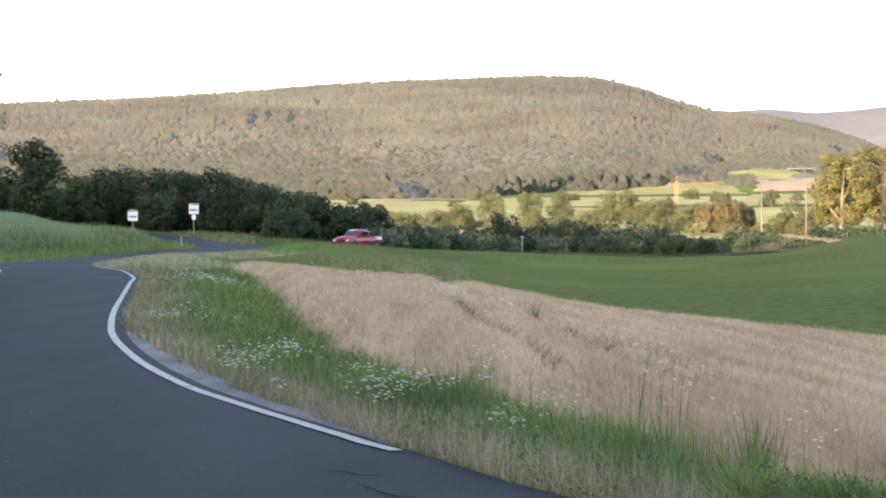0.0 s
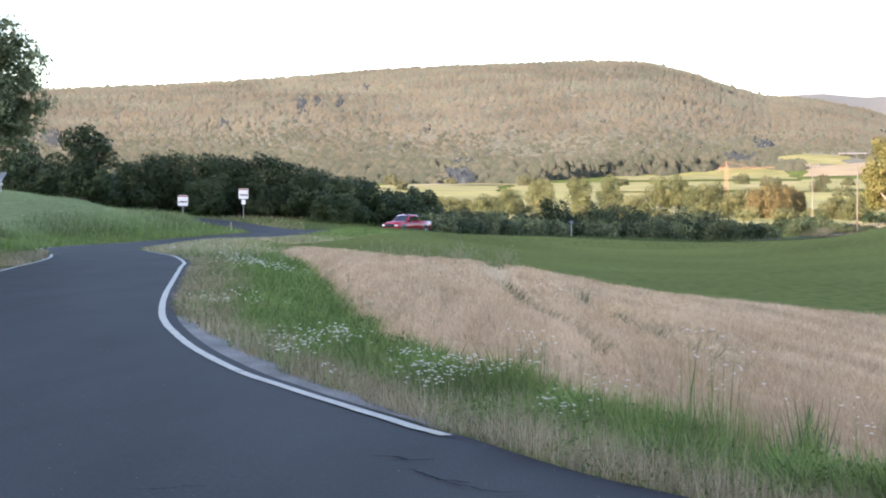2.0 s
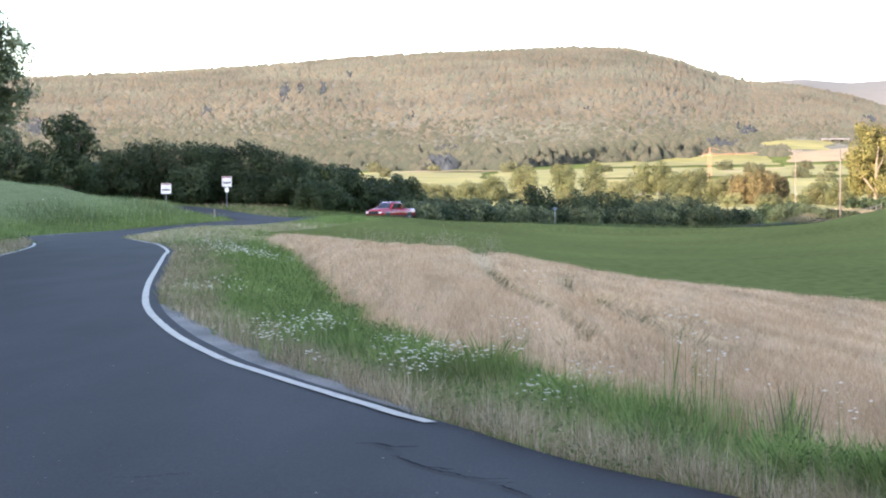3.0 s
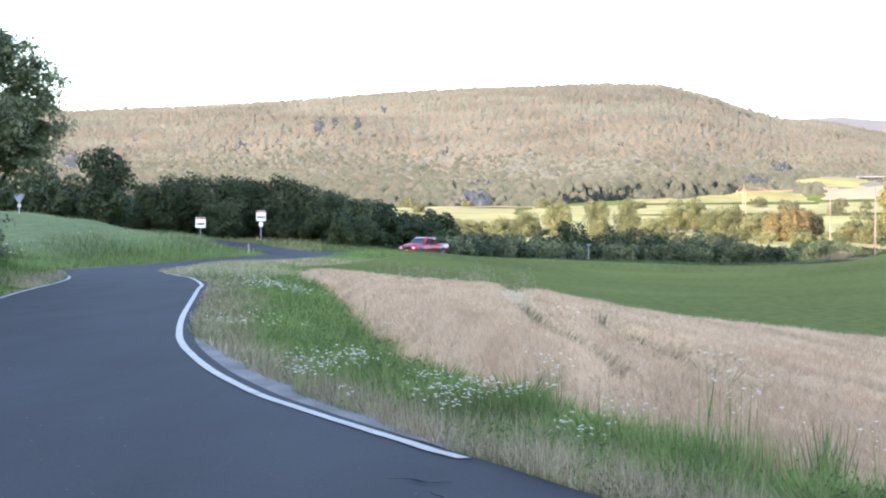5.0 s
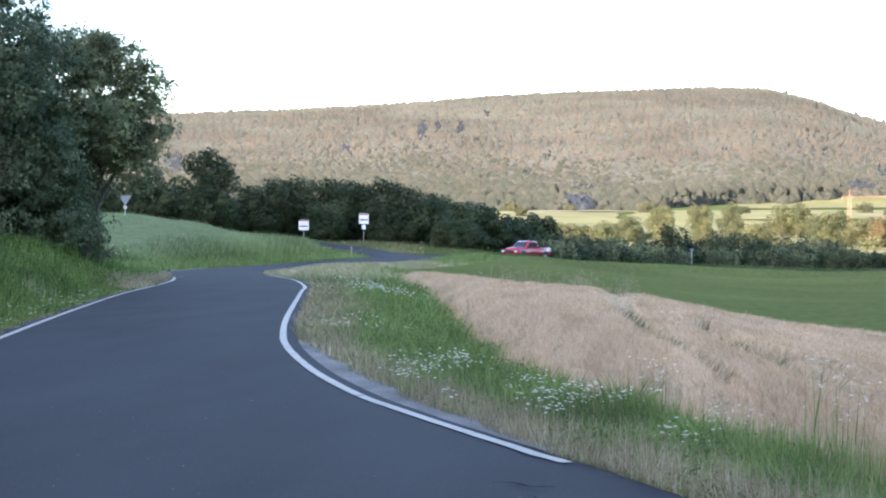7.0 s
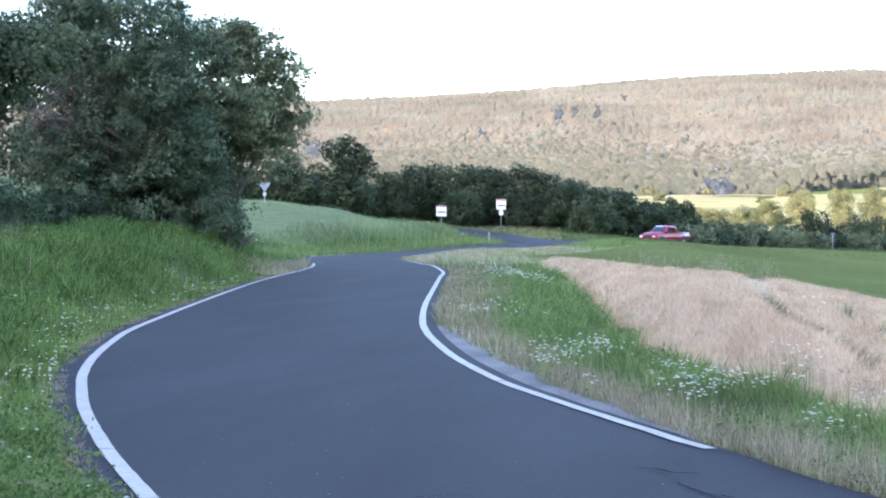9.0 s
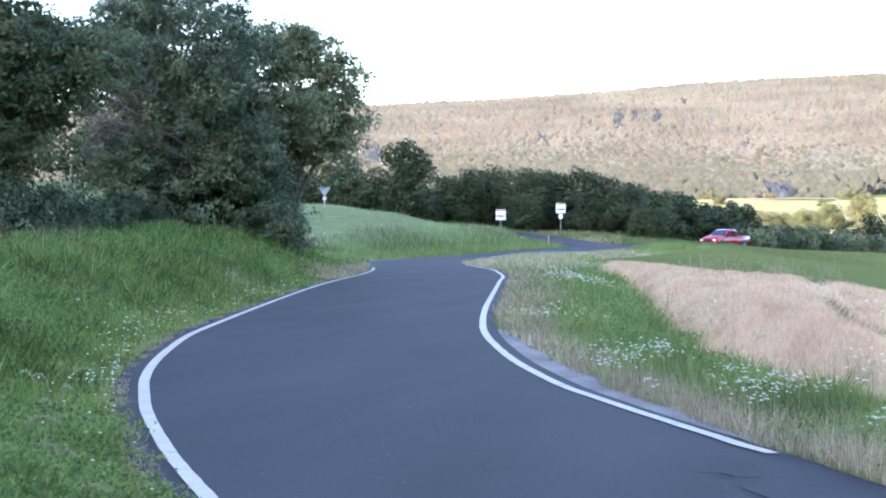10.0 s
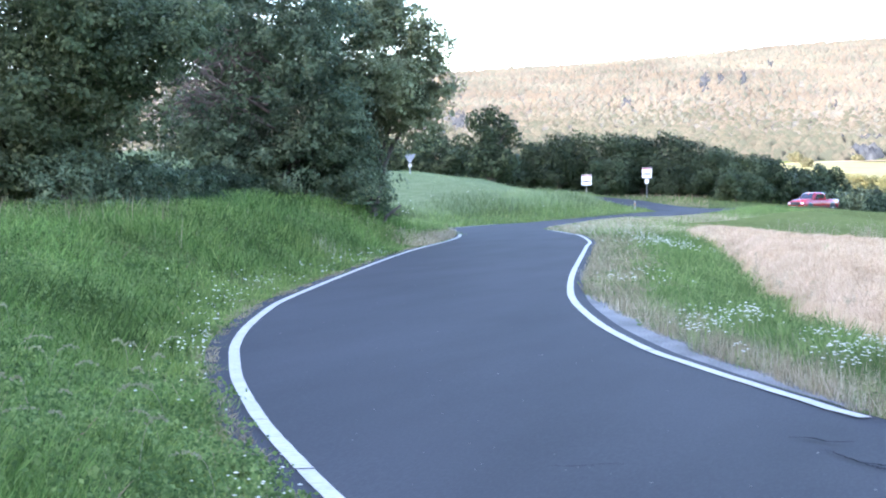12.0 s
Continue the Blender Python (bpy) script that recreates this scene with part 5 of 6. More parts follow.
FL = "clump of white daisies blooming in the verge grass"
for px, py, spread, n, tall in ((468, 622, 0.55, 90, 0.34), (520, 605, 0.3, 35, 0.36), (425, 640, 0.28, 40, 0.3), (640, 652, 0.28, 34, 0.32), (665, 690, 0.26, 45, 0.32), (745, 672, 0.38, 55, 0.34), (710, 672, 0.3, 40, 0.34),
                                (300, 550, 0.7, 60, 0.3), (390, 495, 1.0, 90, 0.35), (350, 488, 1.0, 60, 0.35), (900, 745, 0.2, 26, 0.26), (985, 705, 0.3, 36, 0.36), (850, 632, 0.2, 22, 0.6), (495, 680, 0.14, 10, 0.2), (1190, 655, 0.35, 30, 0.8), (1445, 768, 0.15, 12, 0.6),
                                (880, 508, 0.5, 16, 0.8)):
    d = (EYE - tall * 0.8) * FOCAL / (py - 400)
    x, y = col(px, d)
    n = int(n * 1.05)
    flowers(x, y, spread * 0.48, spread * 0.9, n, tall * 0.6, tall * 1.15, np.full(n, 0.0085 + 0.00028 * d), FL)
for yy, off, n, sx, sy in ((8.7, 0.5, 16, 0.1, 0.3), (9.4, 0.45, 20, 0.07, 0.25), (11.2, 0.5, 5, 0.1, 0.3), (13, 0.55, 8, 0.15, 0.4), (14.5, 0.5, 10, 0.12, 0.4), (16.4, 0.45, 34, 0.13, 0.5), (17.6, 0.42, 36, 0.13, 0.5), (18.8, 0.38, 34, 0.12, 0.6),
                           (21, 0.36, 26, 0.12, 0.8), (23.5, 0.5, 24, 0.2, 0.9), (26, 0.6, 30, 0.22, 1.0), (28, 0.66, 40, 0.25, 1.1), (31, 0.8, 44, 0.3, 1.3), (34, 0.6, 26, 0.25, 1.5), (38, 0.5, 18, 0.2, 1.6), (42, 0.46, 30, 0.2, 1.8), (45, 0.5, 26, 0.22, 1.8)):
    flowers(float(left_x(yy)) - off, yy, sx, sy, int(n * 0.65), 0.1, 0.3, np.full(1, 0.0075 + 0.00024 * yy), "white daisies along the foot of the bank")
x, y = scatter(rng, 5000, -0.26, -0.1, 52, 98)
k = (x > right_x(y) + 0.8) & (x < right_x(y) + 5.5) & (x < barley_x(y))
x, y = x[k][:220], y[k][:220]
P = on_land(x, y, 0.24 - 0.1 * step01(70, 80, y))
tagged(new("flower_patch", heads("blossoms", P, rng.uniform(0.02, 0.045, len(P)), M_PETAL)), "scattered white blossoms on the far verge", "flowers", "white roadside flowers", "stuff")

# tall clumps of grass and weeds
for px, d, n, hgt, sp, m in ((1340, 11.8, 70, 0.6, 0.05, M_GRASS), (1338, 11.9, 80, 0.62, 0.07, M_WEED), (1120, 13.4, 380, 0.46, 0.2, M_GRASS), (1180, 13.0, 260, 0.4, 0.2, M_GRASS), (1240, 12.6, 160, 0.5, 0.14, M_GRASS), (870, 16.6, 300, 0.42, 0.2, M_GRASS), (1060, 14.2, 300, 0.42, 0.2, M_GRASS),
                             (805, 58, 40, 1.15, 0.3, M_LITTER), (800, 57, 12, 0.95, 0.2, M_WEED), (650, 64, 50, 1.05, 0.7, M_LITTER), (735, 62, 40, 0.95, 0.3, M_LITTER), (600, 66, 40, 1.1, 0.5, M_LITTER), (715, 66, 30, 1.15, 0.3, M_LITTER), (943, 43, 60, 0.74, 0.1, M_WEED), (660, 47, 120, 0.72, 0.25, M_GRASS)):
    x, y = col(px, d)
    fx, fy = rng.normal(x, sp, n), rng.normal(y, sp * 1.5, n)
    ob = thing("grass_clump", "tall upright clump of " + {M_GRASS: "green grass", M_WEED: "dull green weeds"}.get(m, "dry seeding weeds"), "grass", "tall grass clumps", "stuff")
    P, h = on_land(fx, fy, -0.03), hgt * rng.uniform(0.5, 1.1, n)
    part("stalks", blades("stalks", P, h, np.full(n, 0.0028 + 0.0002 * d), rng.uniform(0.02, 0.25, n), m, rng), m, ob)
    if m is M_LITTER:
        Q = np.repeat(P + np.stack([0 * h, 0 * h, h * 0.9], 1), 10, 0) + rng.normal(size=(n * 10, 3)) * (0.035, 0.035, 0.08)
        part("seed_heads", leaves("seed_heads", Q, np.full(len(Q), 0.04), M_SEED, rng), M_SEED, ob, "feathery pale seed heads")

# arching seed stalks on the bank
def seed_stalk(x, y, h, reach, a, label):
    z = float(land(x, y))
    ob = thing("seed_stalk", label, "grass", "seed stalks on the bank", "stuff")
    pts = [(x + math.cos(a) * reach * t ** 2.2, y + math.sin(a) * reach * t ** 2.2, z + h * math.sin(t * 1.9) / math.sin(1.57)) for t in np.linspace(0, 1, 9)]
    bm = bmesh.new()
    tube(bm, pts, [0.002] * 6 + [0.0016, 0.0012, 0.0008], 4)
    part("stalk", bm, M_SEED, ob)
    n = 34
    t = rng.uniform(0.6, 1.0, n)
    P = np.stack([np.interp(t, np.linspace(0, 1, 9), [p[k] for p in pts]) for k in range(3)], 1) + rng.normal(size=(n, 3)) * (0.006, 0.006, 0.005)
    part("seed_head", leaves("seed_head", P, np.full(n, 0.022), M_SEED, rng, None, 0.0), M_SEED, ob)


for i in range(22):
    y = 9.2 + 8 * rng.uniform() ** 1.5
    seed_stalk(float(left_x(y)) - rng.uniform(0.7, 2.2), y, rng.uniform(0.28, 0.46), rng.uniform(0.12, 0.4), rng.uniform(-0.9, 0.9) + math.pi * rng.integers(0, 2), "pale arching grass stalk with a feathery seed head")

# thin weeds that stand above the barley's edge
y = np.exp(rng.uniform(math.log(10.5), math.log(44), 13))
y = np.repeat(y, 7) + rng.normal(size=13 * 7) * 0.12
x = barley_x(y) + np.repeat(rng.uniform(-0.25, 0.5, 13), 7) + rng.normal(size=len(y)) * 0.06
h = rng.uniform(0.42, 0.6, len(y))
ob = thing("weed_stalks", "thin seeding weeds along the edge of the barley", "weeds", "", "stuff")
P = on_land(x, y, -0.02)
part("stems", blades("stems", P, h, 0.003 + 0.0001 * y, rng.uniform(0, 0.06, len(y)), M_WEED, rng), M_WEED, ob)
P = np.repeat(P + np.stack([0 * h, 0 * h, h * 0.95], 1), 9, 0) + rng.normal(size=(len(y) * 9, 3)) * (0.018, 0.018, 0.03)
part("seed_heads", leaves("seed_heads", P, np.repeat(0.012 + 0.0003 * y, 9), M_SEED, rng), M_SEED, ob)

# cracks in the asphalt
def crack(pts, w0, seed):
    """A jagged dark seam along pts."""
    r = np.random.default_rng(seed)
    p = smooth_line(pts, 0.04)
    p = p + r.normal(size=p.shape) * 0.012
    bm = bmesh.new()
    vs = []
    for i, (x, y) in enumerate(p):
        w = w0 * (0.3 + r.uniform(0, 1)) * math.sin(math.pi * (i + 0.5) / len(p)) ** 0.5
        z = float(road_z(y)) + 0.045
        vs.append((bm.verts.new((x - 0.3 * w, y - w, z)), bm.verts.new((x + 0.3 * w, y + w, z))))
    for a, b in zip(vs, vs[1:]):
        bm.faces.new((a[0], b[0], b[1], a[1]))
    me = bpy.data.meshes.new("road_crack")
    bm.to_mesh(me), bm.free()
    me.materials.append(M_PATCH)
    return tagged(new("road_crack", me), "dark jagged crack in the asphalt", "crack", kind="structure")


crack([(-0.78, 12.52), (-0.63, 12.47), (-0.51, 12.32), (-0.38, 12.32)], 0.024, 6)
crack([(-0.53, 11.94), (-0.35, 11.51), (-0.26, 11.31), (-0.14, 11.13), (-0.02, 10.95), (0.17, 10.9)], 0.016, 2)
crack([(-0.28, 11.39), (-0.13, 11.29)], 0.014, 4)
crack([(0.08, 10.79), (0.21, 10.75)], 0.014, 5)
crack([(0.07, 10.66), (0.12, 10.68), (0.19, 10.48), (0.31, 10.28)], 0.016, 7)
crack([(-2.05, 11.0), (-1.81, 11.0), (-1.76, 11.11), (-1.62, 11.13)], 0.010, 3)
# loose light chips on the asphalt
n = 200
cx, cy = scatter(rng, n, -0.32, 0.1, 9, 40)
k = (cx > left_x(cy) + 0.3) & (cx < right_x(cy) - 0.3)
cx, cy = cx[k], cy[k]
P = np.stack([cx, cy, road_z(cy) + 0.045], 1)
tagged(new("stone_chips", heads("stone_chips", P, rng.uniform(0.004, 0.011, len(P)), M_GRAVEL)), "tiny pale stone chips strewn on the asphalt", "gravel", kind="stuff")
x, y = -12.9, 43.3
fx, fy = rng.normal(x, 0.16, 70), rng.normal(y, 0.2, 70)
tagged(new("grass_clump", blades("grass_clump", on_land(fx, fy, -0.03), 0.5 * rng.uniform(0.6, 1.1, 70), np.full(70, 0.014), rng.uniform(0.05, 0.3, 70), M_SEED, rng)), "pale withered clump of weeds on the bank", "grass", "tall grass clumps", "stuff")

# gravel strip beside the line
ys = np.linspace(14.5, 30, 160)
g0, g1 = right_x(ys) + 0.2, right_x(ys) + 0.34 + gravel_w(ys)
P = np.stack([np.column_stack([g0 + (g1 - g0) * c, ys, road_z(ys) + 0.009 - 0.016 * c]) for c in np.linspace(0, 1, 5)], 1)
tagged(new("gravel_strip", grid_mesh("gravel_strip", P, M_GRAVEL)), "pale gravel strip between asphalt and grass", "gravel", kind="structure")

# ---- road signs ----
M_WHITE = ramp_mat("sign_white", [(0.72, 0.73, 0.74), (0.8, 0.8, 0.8)], 3, rough=0.4, big=0.05)
M_RED = ramp_mat("sign_red", [(0.26, 0.015, 0.02), (0.32, 0.025, 0.028)], 3, rough=0.4, big=0.05)
M_BLACK = ramp_mat("sign_black", [(0.02, 0.02, 0.022), (0.04, 0.04, 0.042)], 3, rough=0.5, big=0.05)
M_ZINC = ramp_mat("galvanised_steel", [(0.32, 0.34, 0.36), (0.45, 0.47, 0.49)], 9, rough=0.45, metal=0.7, big=0.1)
M_POSTW = ramp_mat("marker_white", [(0.36, 0.34, 0.3), (0.46, 0.44, 0.4)], 5, rough=0.6)
M_BACK = ramp_mat("sign_back", [(0.21, 0.23, 0.26), (0.28, 0.30, 0.33)], 5, rough=0.6, metal=0.2, big=0.1)


def face_to_eye(x, y, z):
    return Matrix.Translation((x, y, z)) @ Matrix.Rotation(-math.atan2(x, y), 4, "Z")


def prism(pts, y0, y1):
    """An outline in x and z, thick in y."""
    bm = bmesh.new()
    a = [bm.verts.new((p[0], y0, p[1])) for p in pts]
    b = [bm.verts.new((p[0], y1, p[1])) for p in pts]
    bm.faces.new(a), bm.faces.new(b[::-1])
    for i in range(len(pts)):
        j = (i + 1) % len(pts)
        bm.faces.new((a[j], a[i], b[i], b[j]))
    bmesh.ops.recalc_face_normals(bm, faces=bm.faces)
    return bm


def rounded(w, h, r, cz):
    return [(cx + r * math.cos(a), cz + cy + r * math.sin(a)) for cx, cy, a0 in ((w / 2 - r, h / 2 - r, 0), (-w / 2 + r, h / 2 - r, 90), (-w / 2 + r, -h / 2 + r, 180), (w / 2 - r, -h / 2 + r, 270))
            for a in (radians(a0 + 22.5 * k) for k in range(5))]


def pole_bm(r, z0, z1, sides=10):
    bm = bmesh.new()
    tube(bm, [(0, 0, z0), (0, 0, (z0 + z1) / 2), (0, 0, z1)], [r, r, r], sides)
    return bm


def info_sign(px, d, board_mid, w, h, plate, label):
    x, y = col(px, d)
    z = float(land(x, y)) - 0.1
    mid = EYE + (400 - board_mid) * d / FOCAL - z
    ob = thing("road_sign", label, "sign", "white information signs at the junction", at=(0, 0, 0))
    ob.matrix_world = face_to_eye(x, y, z)
    part("post", pole_bm(0.04, 0, mid + h * 0.4), M_ZINC, ob, "galvanised steel post")
    board = part("board", prism(rounded(w, h, 0.06, mid), -0.07, -0.045), M_WHITE, ob)
    bm = prism([(-w * 0.47, mid + h * 0.36), (w * 0.47, mid + h * 0.36), (w * 0.47, mid + h * 0.46), (-w * 0.47, mid + h * 0.46)], -0.078, -0.069)
    part("red_band", bm, M_RED, board, "red band along the top")
    for zz, a, b in ((-0.12, -0.36, -0.22), (-0.12, -0.16, 0.12), (-0.12, 0.18, 0.36)):
        part("dark_bar", prism([(w * a, mid + h * zz - 0.08), (w * b, mid + h * zz - 0.08), (w * b, mid + h * zz + 0.08), (w * a, mid + h * zz + 0.08)], -0.078, -0.069), M_BLACK, board)
    if plate:
        part("small_plate", prism(rounded(0.42, 0.5, 0.1, mid - h / 2 - 0.32), -0.07, -0.05), M_WHITE, ob, "small white plate below the board")
    return ob


info_sign(343, 204, 370, 1.0, 1.08, True, "white square road sign with a red band on a steel post")
info_sign(235, 196, 382, 1.0, 1.05, False, "white square road sign with a red band above the oats")
# give-way sign, seen from behind
x, y = col(-90, 165)
z = float(land(x, y)) - 0.1
ob = thing("give_way_sign", "triangular give-way sign seen from its grey back", "sign")
ob.matrix_world = face_to_eye(x, y, z)
top = EYE + (400 - 333) * 165 / FOCAL - z
part("post", pole_bm(0.04, 0, top - 0.1), M_ZINC, ob, "galvanised steel post")
part("triangle", prism([(0, top - 0.8), (0.06, top - 0.78), (0.5, top - 0.06), (0.46, top), (-0.46, top), (-0.5, top - 0.06), (-0.06, top - 0.78)], -0.07, -0.045), M_BACK, ob)
part("small_plate", prism(rounded(0.32, 0.28, 0.1, top - 0.98), -0.07, -0.05), M_POSTW, ob, "small white plate")
# marker posts
M_AMBER = ramp_mat("marker_amber", [(0.4, 0.24, 0.14), (0.48, 0.3, 0.18)], 5, rough=0.4)
for px, d in ((321, 150),):
    x, y = col(px, d)
    ob = thing("marker_post", "short pale roadside marker post with amber reflector", "post")
    ob.matrix_world = face_to_eye(x, y, float(land(x, y)) - 0.3)
    part("shaft", prism([(-0.06, 0), (0.06, 0), (0.06, 0.95), (-0.06, 1.05)], -0.05, 0.05), M_POSTW, ob)
    part("reflector", prism([(-0.055, 0.62), (0.055, 0.62), (0.055, 0.85), (-0.055, 0.85)], -0.06, -0.051), M_AMBER, ob)
# narrow sign on a post beside the road
x, y = col(924, 228)
z = float(land(x, y))
ob = thing("street_sign", "thin grey post with a small bluish plate beside the road", "sign")
ob.matrix_world = face_to_eye(x, y, z - 0.1)
part("post", pole_bm(0.05, 0, 2.5), M_ZINC, ob)
M_BLUE = ramp_mat("sign_blue", [(0.14, 0.18, 0.26), (0.18, 0.23, 0.32)], 4, rough=0.4)
part("plate", prism(rounded(0.5, 0.22, 0.03, 2.36), -0.07, -0.052), M_BLUE, ob, "small bluish plate")

# ---- power poles and crane ----
M_POLE = ramp_mat("weathered_pole", [(0.17, 0.14, 0.112), (0.25, 0.212, 0.175)], 3, rough=0.9, stretch=(1, 1, 0.2))
M_CERAMIC = ramp_mat("insulator", [(0.3, 0.28, 0.26), (0.4, 0.38, 0.36)], 3, rough=0.3)
for px, d, top, arm in ((1348, 395, 317, 2.6), (1427, 285, 318, 0.0), (1562, 196, 290, 3.9)):
    x, y = col(px, d)
    z = float(land(x, y)) - 0.2
    hgt = EYE + (400 - top) * d / FOCAL - z
    ob = thing("power_pole", "pale weathered power pole with a crossarm" if arm else "bare pale weathered wooden pole", "pole", "power line")
    ob.matrix_world = face_to_eye(x, y, z)
    bm = bmesh.new()
    tube(bm, [(0, 0, 0), (0, 0, hgt * 0.5), (0, 0, hgt)], [0.13, 0.11, 0.085], 10)
    part("shaft", bm, M_POLE, ob)
    if not arm:
        continue
    bm = bmesh.new()
    box(bm, -arm / 2, arm / 2, -0.2, -0.1, hgt - 0.5, hgt - 0.36)
    arm_ob = part("crossarm", bm, M_POLE, ob)
    for s in (-0.46, -0.23, 0.23, 0.46):
        bm = bmesh.new()
        tube(bm, [(s * arm, -0.15, hgt - 0.36), (s * arm, -0.15, hgt - 0.25), (s * arm, -0.15, hgt - 0.14)], [0.03, 0.07, 0.04], 8)
        part("insulator", bm, M_CERAMIC, arm_ob)
    bm = bmesh.new()
    tube(bm, [(-arm * 0.3, -0.12, hgt - 0.5), (-arm * 0.15, -0.1, hgt - 0.9), (0, -0.1, hgt - 1.3)], [0.03, 0.03, 0.03], 6)
    part("brace", bm, M_POLE, ob)

M_CRANE = ramp_mat("crane_paint", [(0.38, 0.20, 0.12), (0.45, 0.26, 0.17)], 0.6, rough=0.5, big=0.1)
x, y = col(1197, 520)
z = float(land(x, y)) - 0.2
ob = thing("tower_crane", "small orange tower crane with a long jib", "crane")
ob.matrix_world = face_to_eye(x, y, z)
hgt = EYE + (400 - 322) * 520 / FOCAL - z


def lattice(p, q, w, n, r=0.05):
    """A square lattice beam."""
    bm = bmesh.new()
    p, q = Vector(p), Vector(q)
    d = (q - p).normalized()
    u = d.cross(Vector((0, 1, 0))).normalized() if abs(d.y) < 0.9 else Vector((1, 0, 0))
    v = d.cross(u)
    cs = [(u * a + v * b) * w / 2 for a, b in ((-1, -1), (1, -1), (1, 1), (-1, 1))]
    for c in cs:
        tube(bm, [p + c, (p + q) / 2 + c, q + c], [r] * 3, 5)
    for i in range(n):
        a, b = p.lerp(q, i / n), p.lerp(q, (i + 1) / n)
        for k in range(4):
            tube(bm, [a + cs[k], b + cs[(k + 1) % 4]], [r * 0.7] * 2, 4)
    return bm


part("mast", lattice((0, 0, 0), (0, 0, hgt), 0.8, 16, 0.07), M_CRANE, ob)
part("jib", lattice((0, 0, hgt - 0.6), (12.5, 0, hgt - 0.3), 0.3, 22, 0.025), M_CRANE, ob)
part("counter_jib", lattice((0, 0, hgt - 0.6), (-2.0, 0, hgt - 0.6), 0.4, 4, 0.035), M_CRANE, ob)
bm = bmesh.new()
tube(bm, [(0, 0, hgt + 1.3), (6, 0, hgt - 0.2)], [0.025, 0.025], 5)
tube(bm, [(0, 0, hgt + 1.3), (-1.9, 0, hgt - 0.4)], [0.025, 0.025], 5)
tube(bm, [(0, 0, hgt - 0.2), (0, 0, hgt + 1.35)], [0.12, 0.06], 5)
part("tie_rods", bm, M_CRANE, ob)
bm = bmesh.new()
box(bm, -2.2, -1.7, -0.4, 0.4, hgt - 1.3, hgt - 0.7, bevel=0.05)
part("counterweight", bm, M_POLE, ob, "concrete counterweight")

# ---- pickup truck on the far road ----
M_CAR = ramp_mat("red_car_paint", [(0.30, 0.010, 0.015), (0.34, 0.013, 0.018)], 2, rough=0.22, spec=0.6, big=0.03)
M_CAR.node_tree.nodes["Principled BSDF"].inputs["Coat Weight"].default_value = 0.5
M_GLASS = ramp_mat("dark_glass", [(0.015, 0.018, 0.022), (0.025, 0.028, 0.032)], 2, rough=0.08, spec=0.8, big=0.03)
M_TYRE = ramp_mat("tyre_rubber", [(0.015, 0.015, 0.015), (0.03, 0.03, 0.03)], 20, rough=0.85)
M_RIM = ramp_mat("alloy_rim", [(0.16, 0.16, 0.17), (0.24, 0.24, 0.25)], 4, rough=0.4, metal=0.8, big=0.05)
M_LAMP = ramp_mat("lamp_glass", [(0.7, 0.72, 0.75), (0.82, 0.83, 0.85)], 4, rough=0.12, big=0.05)


def loft_x(sections):
    """A closed body through rings of (y, z) at stations x."""
    bm = bmesh.new()
    rings = [[bm.verts.new((x, yy, zz)) for yy, zz in ring] for x, ring in sections]
    n = len(rings[0])
    for a, b in zip(rings, rings[1:]):
        for i in range(n):
            bm.faces.new((a[i], a[(i + 1) % n], b[(i + 1) % n], b[i]))
    bm.faces.new(rings[0][::-1]), bm.faces.new(rings[-1])
    bmesh.ops.recalc_face_normals(bm, faces=bm.faces)
    for f in bm.faces:
        f.smooth = True
    return bm


def ring(w, z0, z1, r=0.09):
    return [(-w + r, z0), (w - r, z0), (w, z0 + r), (w, z1 - r), (w - r, z1), (-w + r, z1), (-w, z1 - r), (-w, z0 + r)]


tx, ty = -8.3, 192.0
truck = thing("pickup_truck", "shiny red pickup truck reflecting the sky on the country road", "truck")
truck.matrix_world = Matrix.Translation((tx, ty, float(road_z(ty)) + 0.035)) @ Matrix.Rotation(math.atan2(-0.84, -0.54), 4, "Z")
body = part("body", loft_x([(2.80, ring(0.82, 0.55, 0.96)), (2.72, ring(0.95, 0.48, 1.08)), (2.3, ring(1.0, 0.46, 1.16)), (1.35, ring(1.0, 0.46, 1.2)), (1.0, ring(1.0, 0.44, 1.24)), (-0.75, ring(1.0, 0.44, 1.24)),
                            (-0.8, ring(1.0, 0.48, 1.3)), (-2.75, ring(1.0, 0.48, 1.3)), (-2.85, ring(0.95, 0.55, 1.24))]), M_CAR, truck)
part("hood", loft_x([(2.79, ring(0.52, 0.9, 1.12)), (2.6, ring(0.66, 0.9, 1.25)), (1.35, ring(0.74, 0.9, 1.36)), (1.08, ring(0.76, 0.9, 1.36))]), M_CAR, truck)
part("cab", loft_x([(1.2, ring(0.88, 1.15, 1.32, 0.05)), (0.58, ring(0.79, 1.15, 1.85, 0.08)), (0.3, ring(0.77, 1.15, 1.94, 0.1)), (-0.1, ring(0.77, 1.15, 1.96, 0.1)), (-0.55, ring(0.77, 1.15, 1.93, 0.1)), (-0.8, ring(0.8, 1.15, 1.84, 0.08)), (-0.88, ring(0.88, 1.15, 1.32, 0.05))]), M_CAR, truck)
bm = prism([(-0.70, 0), (0.70, 0), (0.62, 0.72), (-0.62, 0.72)], -0.01, 0.01)
bmesh.ops.transform(bm, matrix=Matrix.Translation((1.2, 0, 1.36)) @ Matrix.Rotation(radians(-50), 4, "Y") @ Matrix.Rotation(radians(90), 4, "Z"), verts=bm.verts)
part("windscreen", bm, M_GLASS, truck, "dark windscreen")
bm = prism([(-0.62, 0), (0.62, 0), (0.58, 0.4), (-0.58, 0.4)], -0.01, 0.01)
